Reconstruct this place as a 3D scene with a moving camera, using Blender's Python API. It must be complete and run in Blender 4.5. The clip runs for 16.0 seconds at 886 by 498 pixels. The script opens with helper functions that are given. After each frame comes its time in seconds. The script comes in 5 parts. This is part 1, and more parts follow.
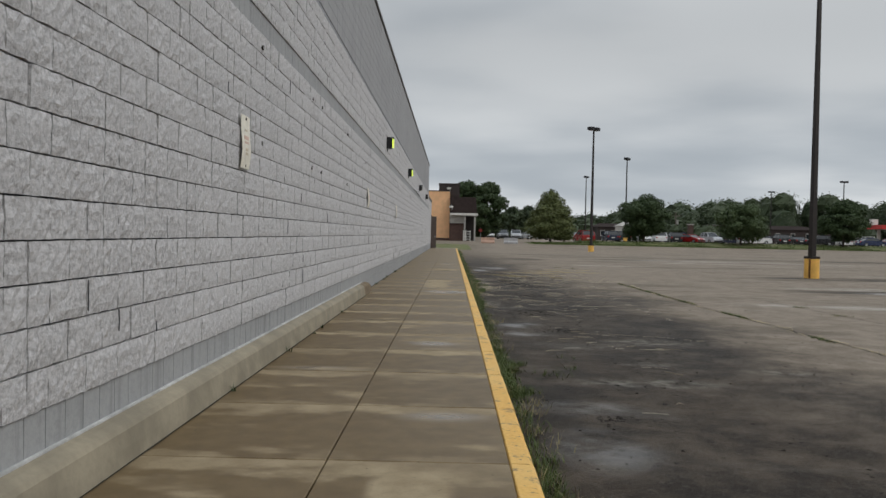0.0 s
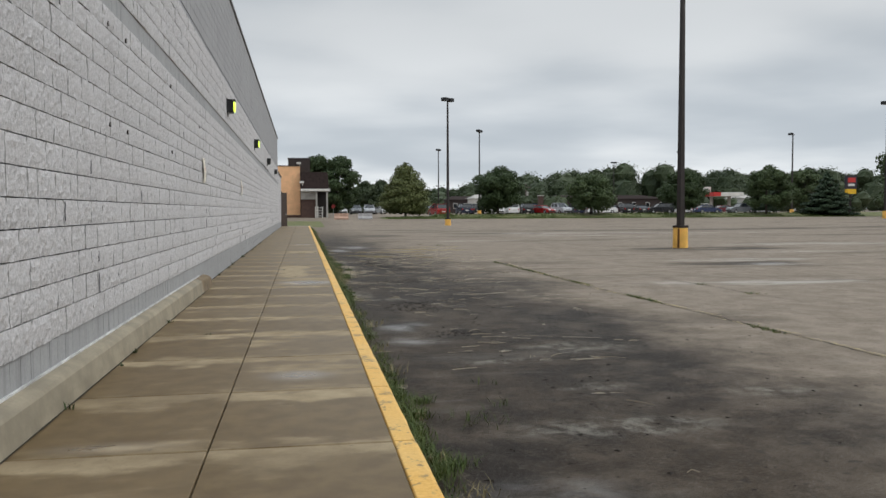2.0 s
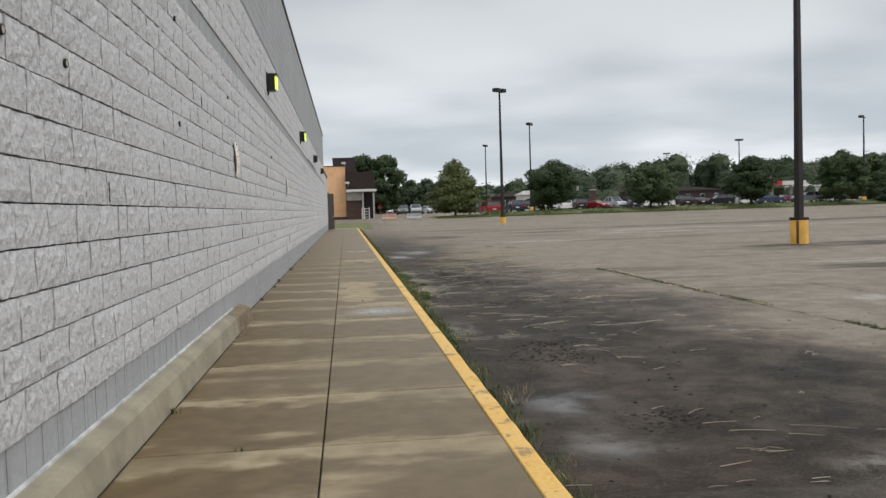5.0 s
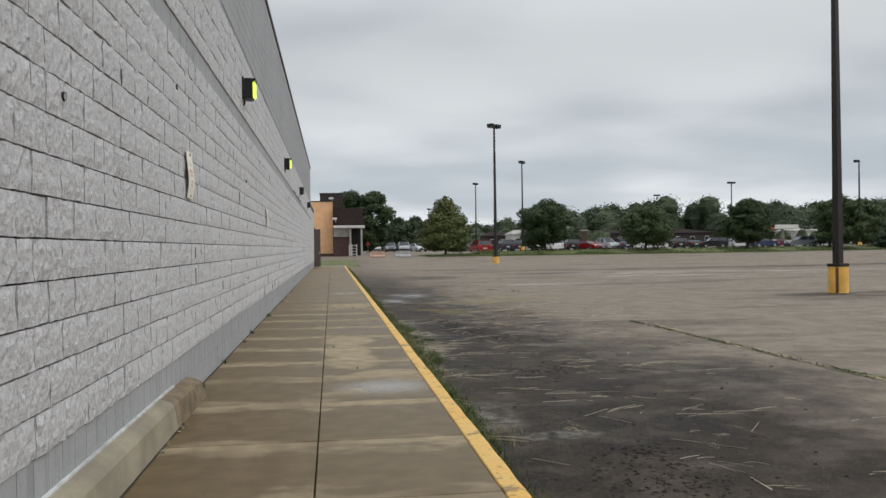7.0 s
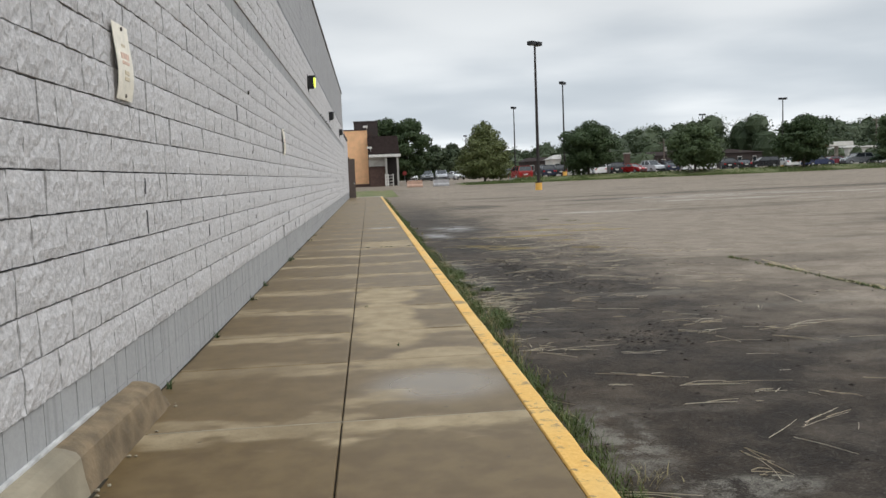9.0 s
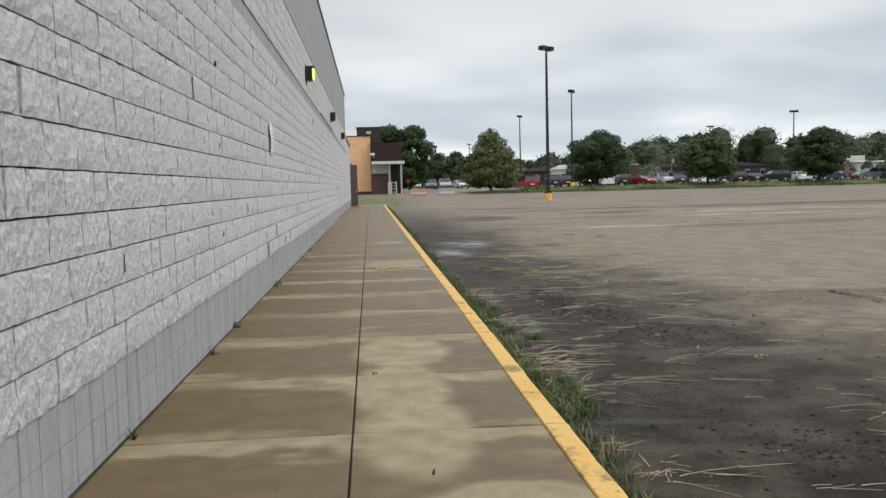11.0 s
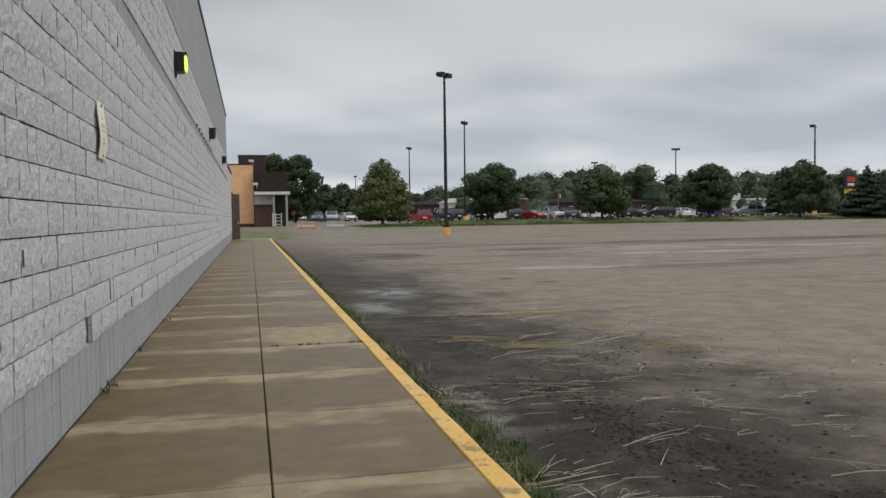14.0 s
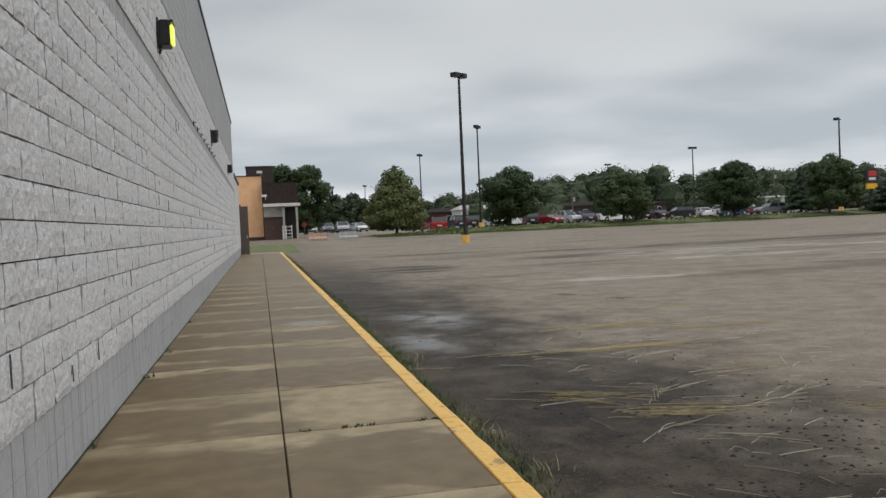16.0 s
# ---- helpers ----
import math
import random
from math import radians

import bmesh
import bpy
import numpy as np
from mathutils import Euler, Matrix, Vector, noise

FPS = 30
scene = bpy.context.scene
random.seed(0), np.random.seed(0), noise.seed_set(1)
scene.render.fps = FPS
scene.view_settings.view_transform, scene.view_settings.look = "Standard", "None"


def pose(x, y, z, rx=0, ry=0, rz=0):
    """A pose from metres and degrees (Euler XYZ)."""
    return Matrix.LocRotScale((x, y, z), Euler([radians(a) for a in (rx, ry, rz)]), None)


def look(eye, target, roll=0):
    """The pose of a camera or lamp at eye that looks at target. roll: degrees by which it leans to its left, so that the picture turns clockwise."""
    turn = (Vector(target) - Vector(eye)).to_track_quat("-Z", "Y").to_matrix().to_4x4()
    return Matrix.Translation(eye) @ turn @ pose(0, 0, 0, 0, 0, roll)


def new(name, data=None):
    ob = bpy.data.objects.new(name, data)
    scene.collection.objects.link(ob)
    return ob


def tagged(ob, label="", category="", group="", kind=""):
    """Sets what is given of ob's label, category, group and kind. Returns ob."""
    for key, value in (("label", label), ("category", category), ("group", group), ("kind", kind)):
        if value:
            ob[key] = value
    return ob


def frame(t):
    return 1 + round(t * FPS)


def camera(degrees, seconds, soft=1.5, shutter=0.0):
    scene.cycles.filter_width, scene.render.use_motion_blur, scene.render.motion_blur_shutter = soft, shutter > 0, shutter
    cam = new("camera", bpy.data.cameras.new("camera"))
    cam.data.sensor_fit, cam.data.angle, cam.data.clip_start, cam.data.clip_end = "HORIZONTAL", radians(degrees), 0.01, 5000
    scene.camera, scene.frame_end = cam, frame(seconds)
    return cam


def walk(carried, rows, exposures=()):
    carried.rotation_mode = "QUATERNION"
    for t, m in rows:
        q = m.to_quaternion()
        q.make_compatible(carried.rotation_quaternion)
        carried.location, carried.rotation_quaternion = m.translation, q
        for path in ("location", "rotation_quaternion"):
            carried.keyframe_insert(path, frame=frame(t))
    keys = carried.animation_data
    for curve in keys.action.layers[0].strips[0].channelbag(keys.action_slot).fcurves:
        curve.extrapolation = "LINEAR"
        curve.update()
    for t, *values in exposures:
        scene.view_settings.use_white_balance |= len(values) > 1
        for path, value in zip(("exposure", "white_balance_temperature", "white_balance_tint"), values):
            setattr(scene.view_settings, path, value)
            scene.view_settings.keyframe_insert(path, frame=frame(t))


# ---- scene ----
cam = camera(56.7, 16.0)
PATH = [
    (0, (1.499, -3.202, 1.328), (1.478, -1.202, 1.291), 1.2),
    (0.5, (1.462, -2.469, 1.365), (1.527, -0.47, 1.319), 0.1),
    (1, (1.383, -1.692, 1.364), (1.551, 0.299, 1.285), 0.7),
    (1.5, (1.361, -0.991, 1.379), (1.604, 0.992, 1.298), 0.9),
    (2, (1.346, -0.21, 1.372), (1.683, 1.759, 1.277), -0.2),
    (2.5, (1.295, 0.513, 1.389), (1.69, 2.471, 1.305), -1.6),
    (3, (1.199, 1.373, 1.363), (1.589, 3.334, 1.326), -2.4),
    (3.5, (1.125, 2.138, 1.361), (1.455, 4.109, 1.286), -1.6),
    (4, (1.014, 2.841, 1.366), (1.27, 4.822, 1.27), -0.6),
    (6.5, (0.948, 6.597, 1.389), (1.179, 8.581, 1.305), -2.8),
    (7, (0.914, 7.335, 1.394), (1.183, 9.317, 1.389), -0.8),
    (7.5, (0.909, 8.037, 1.384), (1.154, 10.022, 1.348), -0.9),
    (8, (0.949, 8.785, 1.377), (1.214, 10.762, 1.24), -2.1),
    (8.5, (0.98, 9.534, 1.369), (1.212, 11.513, 1.193), -3.0),
    (9, (1.011, 10.286, 1.362), (1.184, 12.27, 1.185), -2.3),
    (11.5, (0.897, 13.893, 1.344), (1.084, 15.879, 1.207), -1.0),
    (12, (0.854, 14.694, 1.323), (1.118, 16.675, 1.257), -0.5),
    (12.5, (0.823, 15.557, 1.342), (1.142, 17.532, 1.367), -0.2),
    (13, (0.824, 16.289, 1.344), (1.224, 18.248, 1.395), -0.3),
    (13.5, (0.766, 17.103, 1.345), (1.197, 19.056, 1.325), -1.0),
    (14, (0.722, 17.844, 1.344), (1.177, 19.79, 1.263), -0.8),
    (14.5, (0.683, 18.755, 1.341), (1.177, 20.689, 1.226), -0.9),
    (15, (0.709, 19.412, 1.377), (1.174, 21.355, 1.281), -0.7),
    (15.5, (0.697, 20.245, 1.346), (1.162, 22.189, 1.274), -2.7),
    (16, (0.711, 21.042, 1.353), (1.144, 22.994, 1.291), -2.5),
]
walk(cam, [(t, look(eye, target, roll)) for t, eye, target, roll in PATH],
     ((0.0, -0.36), (0.5, -0.10), (1.0, -0.10), (1.5, -0.02), (3.0, -0.06), (3.5, -0.20), (4.0, -0.02), (6.5, 0.06), (7.0, -0.08), (7.5, -0.30), (8.0, -0.05), (8.5, 0.06), (9.0, 0.16),
      (11.5, 0.14), (12.0, 0.04), (12.5, -0.08), (13.0, -0.22), (13.5, -0.34), (14.0, -0.20), (14.5, -0.20), (15.0, 0.04), (15.5, -0.03), (16.0, -0.15)))

# ---- node helpers ----
def material(name):
    m = bpy.data.materials.new(name)
    m.use_nodes = True
    nt = m.node_tree
    return m, nt, nt.nodes["Principled BSDF"]


def put(nt, sock, value):
    if isinstance(value, bpy.types.NodeSocket):
        nt.links.new(value, sock)
    elif isinstance(value, (tuple, list)) and len(value) == 3 and sock.type == "RGBA":
        sock.default_value = (*value, 1)
    else:
        sock.default_value = value


def where(nt):
    return nt.nodes.new("ShaderNodeNewGeometry").outputs["Position"]


def fbm(nt, vec, scale, detail=4.0, rough=0.55):
    n = nt.nodes.new("ShaderNodeTexNoise")
    put(nt, n.inputs["Vector"], vec)
    n.inputs["Scale"].default_value, n.inputs["Detail"].default_value, n.inputs["Roughness"].default_value = scale, detail, rough
    return n.outputs["Fac"]


def stretch(nt, vec, sx, sy, sz):
    n = nt.nodes.new("ShaderNodeVectorMath")
    n.operation = "MULTIPLY"
    put(nt, n.inputs[0], vec)
    n.inputs[1].default_value = (sx, sy, sz)
    return n.outputs[0]


def calc(nt, op, a, b=0.0, clamp=False):
    n = nt.nodes.new("ShaderNodeMath")
    n.operation, n.use_clamp = op, clamp
    put(nt, n.inputs[0], a)
    put(nt, n.inputs[1], b)
    return n.outputs[0]


def remap(nt, v, a, b, c=0.0, d=1.0):
    n = nt.nodes.new("ShaderNodeMapRange")
    n.interpolation_type = "SMOOTHSTEP"
    put(nt, n.inputs["Value"], v)
    for key, val in (("From Min", a), ("From Max", b), ("To Min", c), ("To Max", d)):
        n.inputs[key].default_value = val
    return n.outputs["Result"]


def blend(nt, f, a, b):
    n = nt.nodes.new("ShaderNodeMix")
    n.data_type = "RGBA"
    put(nt, n.inputs[0], f)
    put(nt, n.inputs[6], a)
    put(nt, n.inputs[7], b)
    return n.outputs[2]


def relief(nt, bsdf, height, strength, distance):
    n = nt.nodes.new("ShaderNodeBump")
    n.inputs["Strength"].default_value, n.inputs["Distance"].default_value = strength, distance
    put(nt, n.inputs["Height"], height)
    put(nt, bsdf.inputs["Normal"], n.outputs[0])


def spot(nt, vec, cx, cy, rx, ry):
    a = nt.nodes.new("ShaderNodeVectorMath")
    a.operation = "SUBTRACT"
    put(nt, a.inputs[0], vec)
    a.inputs[1].default_value = (cx, cy, 0)
    b = nt.nodes.new("ShaderNodeVectorMath")
    b.operation = "LENGTH"
    put(nt, b.inputs[0], stretch(nt, a.outputs[0], 1 / rx, 1 / ry, 0))
    return remap(nt, b.outputs["Value"], 1.15, 0.0)


def axis(nt, vec, k):
    n = nt.nodes.new("ShaderNodeSeparateXYZ")
    put(nt, n.inputs[0], vec)
    return n.outputs[k]


def by_object(nt):
    return nt.nodes.new("ShaderNodeObjectInfo").outputs["Random"]


def by_island(nt):
    return nt.nodes.new("ShaderNodeNewGeometry").outputs["Random Per Island"]


# ---- world and sun: a closed overcast sky, brighter overhead ----
sun_dir = Vector((0.62, -0.25, 0.74)).normalized()
world = bpy.data.worlds.new("overcast_sky")
scene.world = world
world.use_nodes = True
wt = world.node_tree
gen = wt.nodes.new("ShaderNodeTexCoord").outputs["Generated"]
up = axis(wt, gen, 2)
dome = remap(wt, up, 0.0, 1.0, 0.50, 1.75)
low = wt.nodes.new("ShaderNodeVectorMath")
low.operation = "DIVIDE"
put(wt, low.inputs[0], gen)
den = wt.nodes.new("ShaderNodeCombineXYZ")
height = calc(wt, "MAXIMUM", calc(wt, "ADD", up, 0.12), 0.05)
for k in range(3):
    put(wt, den.inputs[k], height)
put(wt, low.inputs[1], den.outputs[0])
cloud = calc(wt, "ADD", calc(wt, "MULTIPLY", fbm(wt, stretch(wt, low.outputs[0], 0.42, 0.42, 0.3), 1.0, 3, 0.45), 0.86),
             calc(wt, "MULTIPLY", fbm(wt, stretch(wt, low.outputs[0], 1.0, 1.1, 1.0), 1.5, 4, 0.5), 0.14))
shade = remap(wt, cloud, 0.38, 0.62, 0.77, 1.12)
glow_low = remap(wt, up, 0.26, 0.03, 0.96, 1.70)
lum = calc(wt, "MULTIPLY", calc(wt, "MULTIPLY", dome, shade), glow_low)
tone = blend(wt, remap(wt, cloud, 0.38, 0.6), (0.83, 0.915, 1.0), (0.93, 0.97, 1.0))
sky = wt.nodes.new("ShaderNodeTexSky")
sky.sky_type, sky.sun_disc = "NISHITA", False
sky.sun_elevation = math.asin(sun_dir.z)
sky.sun_rotation = math.atan2(sun_dir.x, sun_dir.y)
bg_cloud = wt.nodes["Background"]
put(wt, bg_cloud.inputs["Color"], tone)
put(wt, bg_cloud.inputs["Strength"], lum)
bg_sky = wt.nodes.new("ShaderNodeBackground")
put(wt, bg_sky.inputs["Color"], sky.outputs[0])
bg_sky.inputs["Strength"].default_value = 0.05
mix_sky = wt.nodes.new("ShaderNodeMixShader")
mix_sky.inputs[0].default_value = 0.06
wt.links.new(bg_cloud.outputs[0], mix_sky.inputs[1])
wt.links.new(bg_sky.outputs[0], mix_sky.inputs[2])
wt.links.new(mix_sky.outputs[0], wt.nodes["World Output"].inputs["Surface"])

sun = new("sun", bpy.data.lights.new("sun", "SUN"))
sun.data.energy, sun.data.angle, sun.data.color = 1.1, radians(35), (1.0, 0.97, 0.93)
sun.matrix_world = look((0, 0, 60) , Vector((0, 0, 60)) - sun_dir)
scene.view_settings.exposure = 0.0


# ---- materials ----
def mat_block(name, col, island=False, rough_scale=1.0, seam=1.0):
    m, nt, b = material(name)
    p = where(nt)
    big = fbm(nt, stretch(nt, p, 1, 0.5, 1), 0.9, 3)
    streak = fbm(nt, stretch(nt, p, 1, 3.0, 0.35), 1.4, 4)
    mid = fbm(nt, p, 9, 4)
    r = by_island(nt) if island else by_object(nt)
    coarse = rough_scale > 0.5
    k = 0.36 if coarse else 0.12
    dark = tuple(c * (1 - k) for c in col)
    lite = tuple(min(1, c * (1 + 0.55 * k)) for c in col)
    warp = nt.nodes.new("ShaderNodeTexVoronoi")
    warp.feature = "SMOOTH_F1"
    warp.inputs["Scale"].default_value, warp.inputs["Smoothness"].default_value = 26.0, 0.35
    wobble = nt.nodes.new("ShaderNodeVectorMath")
    wobble.operation = "ADD"
    put(nt, wobble.inputs[0], p)
    noise_v = nt.nodes.new("ShaderNodeTexNoise")
    put(nt, noise_v.inputs["Vector"], p)
    noise_v.inputs["Scale"].default_value, noise_v.inputs["Detail"].default_value = 18.0, 3.0
    put(nt, wobble.inputs[1], stretch(nt, noise_v.outputs["Color"], 0.07, 0.07, 0.07))
    put(nt, warp.inputs["Vector"], wobble.outputs[0])
    chip = warp.outputs["Distance"]
    speck = calc(nt, "ADD", calc(nt, "MULTIPLY", fbm(nt, p, 30, 5, 0.68), 0.65), calc(nt, "MULTIPLY", fbm(nt, p, 75, 4, 0.7), 0.35))
    c1 = blend(nt, remap(nt, speck, 0.38, 0.60), dark, lite)
    c2 = blend(nt, calc(nt, "MULTIPLY", remap(nt, mid, 0.35, 0.7), 0.40), c1, col)
    c3 = blend(nt, calc(nt, "MULTIPLY", remap(nt, streak, 0.50, 0.75), 0.30), c2, tuple(c * 0.68 for c in col))
    c4 = blend(nt, calc(nt, "MULTIPLY", r, 0.16), c3, tuple(c * 1.28 for c in col))
    c5 = blend(nt, calc(nt, "MULTIPLY", remap(nt, big, 0.4, 0.7), 0.25), c4, tuple(c * 1.15 for c in col))
    if coarse:
        c5 = blend(nt, calc(nt, "MULTIPLY", remap(nt, chip, 0.58, 0.82), 0.20), c5, tuple(c * 0.6 for c in col))
    else:
        run = remap(nt, fbm(nt, stretch(nt, p, 1, 14.0, 0.6), 1.0, 3), 0.52, 0.70)
        c5 = blend(nt, calc(nt, "MULTIPLY", run, 0.45), c5, tuple(c * 0.62 for c in col))
    put(nt, b.inputs["Base Color"], c5)
    b.inputs["Roughness"].default_value = 0.88
    b.inputs["Specular IOR Level"].default_value = 0.25
    h = calc(nt, "ADD", calc(nt, "MULTIPLY", mid, 0.5), calc(nt, "MULTIPLY", fbm(nt, p, 30, 6, 0.68), 0.8))
    if coarse:
        h = calc(nt, "SUBTRACT", h, calc(nt, "MULTIPLY", chip, 0.28))
    relief(nt, b, h, 0.7 * rough_scale, 0.022)
    return m


BLOCK_COL = (0.520, 0.508, 0.508)
split_one = mat_block("split_face_paint", BLOCK_COL)
split_many = mat_block("split_face_paint_run", BLOCK_COL, island=True)
smooth_one = mat_block("base_block_paint", (0.335, 0.337, 0.338), rough_scale=0.14)
smooth_many = mat_block("smooth_block_paint_run", (0.335, 0.337, 0.338), island=True, rough_scale=0.14)
upper_many = mat_block("upper_block_paint", (0.335, 0.334, 0.338), island=True, rough_scale=0.3)


def mat_plain(name, col, rough=0.6, metal=0.0, var=0.25, scale=6.0, bump=0.15, spec=0.4):
    m, nt, b = material(name)
    p = nt.nodes.new("ShaderNodeTexCoord").outputs["Object"]
    a = fbm(nt, p, scale, 5)
    g = fbm(nt, p, scale * 7, 5, 0.65)
    c = blend(nt, remap(nt, a, 0.3, 0.7), tuple(x * (1 - var) for x in col), tuple(min(1, x * (1 + var)) for x in col))
    c = blend(nt, calc(nt, "MULTIPLY", remap(nt, g, 0.4, 0.7), 0.25), c, tuple(x * 0.7 for x in col))
    put(nt, b.inputs["Base Color"], c)
    put(nt, b.inputs["Roughness"], remap(nt, a, 0.2, 0.8, max(0.03, rough - 0.1), min(1, rough + 0.1)))
    b.inputs["Metallic"].default_value = metal
    b.inputs["Specular IOR Level"].default_value = spec
    if bump:
        relief(nt, b, g, bump, 0.01)
    return m


def mat_slab():
    m, nt, b = material("damp_concrete")
    p = where(nt)
    g = nt.nodes.new("ShaderNodeTexCoord").outputs["Generated"]
    gy = axis(nt, g, 1)
    wob = calc(nt, "MULTIPLY", calc(nt, "SUBTRACT", fbm(nt, stretch(nt, p, 1.3, 2.2, 1), 1.6, 3), 0.5), 0.75)
    gyw = calc(nt, "ADD", gy, wob)
    dry = calc(nt, "MAXIMUM", remap(nt, gyw, 0.74, 0.90), remap(nt, gyw, 0.09, -0.02, 0.0, 0.65))
    cover = remap(nt, fbm(nt, stretch(nt, p, 0.55, 0.9, 1), 1.0, 4), 0.36, 0.58, 0.35, 1.0)
    dry = calc(nt, "MULTIPLY", calc(nt, "MULTIPLY", dry, cover), 0.85)
    dry = calc(nt, "MAXIMUM", dry, calc(nt, "MULTIPLY", remap(nt, calc(nt, "ADD", fbm(nt, stretch(nt, p, 0.7, 1.5, 1), 1.1, 4), calc(nt, "MULTIPLY", by_object(nt), 0.16)), 0.66, 0.78), 0.8))
    for cx, cy, rx, ry in ((1.15, 17.6, 0.42, 1.0), (1.1, 18.6, 0.42, 1.0), (1.15, 19.8, 0.5, 0.8), (1.5, 16.5, 0.5, 0.35), (1.35, 27.3, 0.7, 0.9), (1.3, 1.0, 0.3, 0.5)):
        dry = calc(nt, "MAXIMUM", dry, calc(nt, "MULTIPLY", remap(nt, calc(nt, "ADD", spot(nt, p, cx, cy, rx, ry), calc(nt, "MULTIPLY", wob, 0.5)), 0.12, 0.42), 0.85))
    pool = spot(nt, p, 1.42, 15.6, 0.62, 0.55)
    for cx, cy, rx, ry in ((1.45, 2.75, 0.45, 0.22), (1.35, 33.0, 0.5, 0.5), (1.3, 6.7, 0.4, 0.3), (0.2, 4.75, 0.6, 0.16)):
        pool = calc(nt, "MAXIMUM", pool, calc(nt, "MULTIPLY", spot(nt, p, cx, cy, rx, ry), 0.7))
    fine = fbm(nt, p, 60, 5, 0.7)
    mid = fbm(nt, p, 5, 5)
    wet = blend(nt, remap(nt, mid, 0.3, 0.7), (0.109, 0.072, 0.031), (0.156, 0.108, 0.050))
    pale = blend(nt, remap(nt, mid, 0.3, 0.7), (0.305, 0.240, 0.148), (0.42, 0.342, 0.222))
    c = blend(nt, dry, wet, pale)
    c = blend(nt, calc(nt, "MULTIPLY", remap(nt, fine, 0.5, 0.75), 0.35), c, (0.08, 0.068, 0.05))
    c = blend(nt, calc(nt, "MULTIPLY", remap(nt, by_object(nt), 0.0, 1.0), 0.25), c, (0.19, 0.142, 0.086))
    stain = remap(nt, fbm(nt, p, 14, 2), 0.70, 0.76)
    c = blend(nt, calc(nt, "MULTIPLY", stain, 0.5), c, (0.05, 0.042, 0.03))
    put(nt, b.inputs["Base Color"], c)
    rr = calc(nt, "SUBTRACT", remap(nt, dry, 0.0, 1.0, 0.46, 0.72), calc(nt, "MULTIPLY", pool, 0.34), True)
    put(nt, b.inputs["Roughness"], rr)
    put(nt, b.inputs["Specular IOR Level"], remap(nt, pool, 0.0, 0.8, 0.20, 0.75))
    relief(nt, b, calc(nt, "ADD", fine, calc(nt, "MULTIPLY", mid, 0.6)), 0.10, 0.006)
    return m


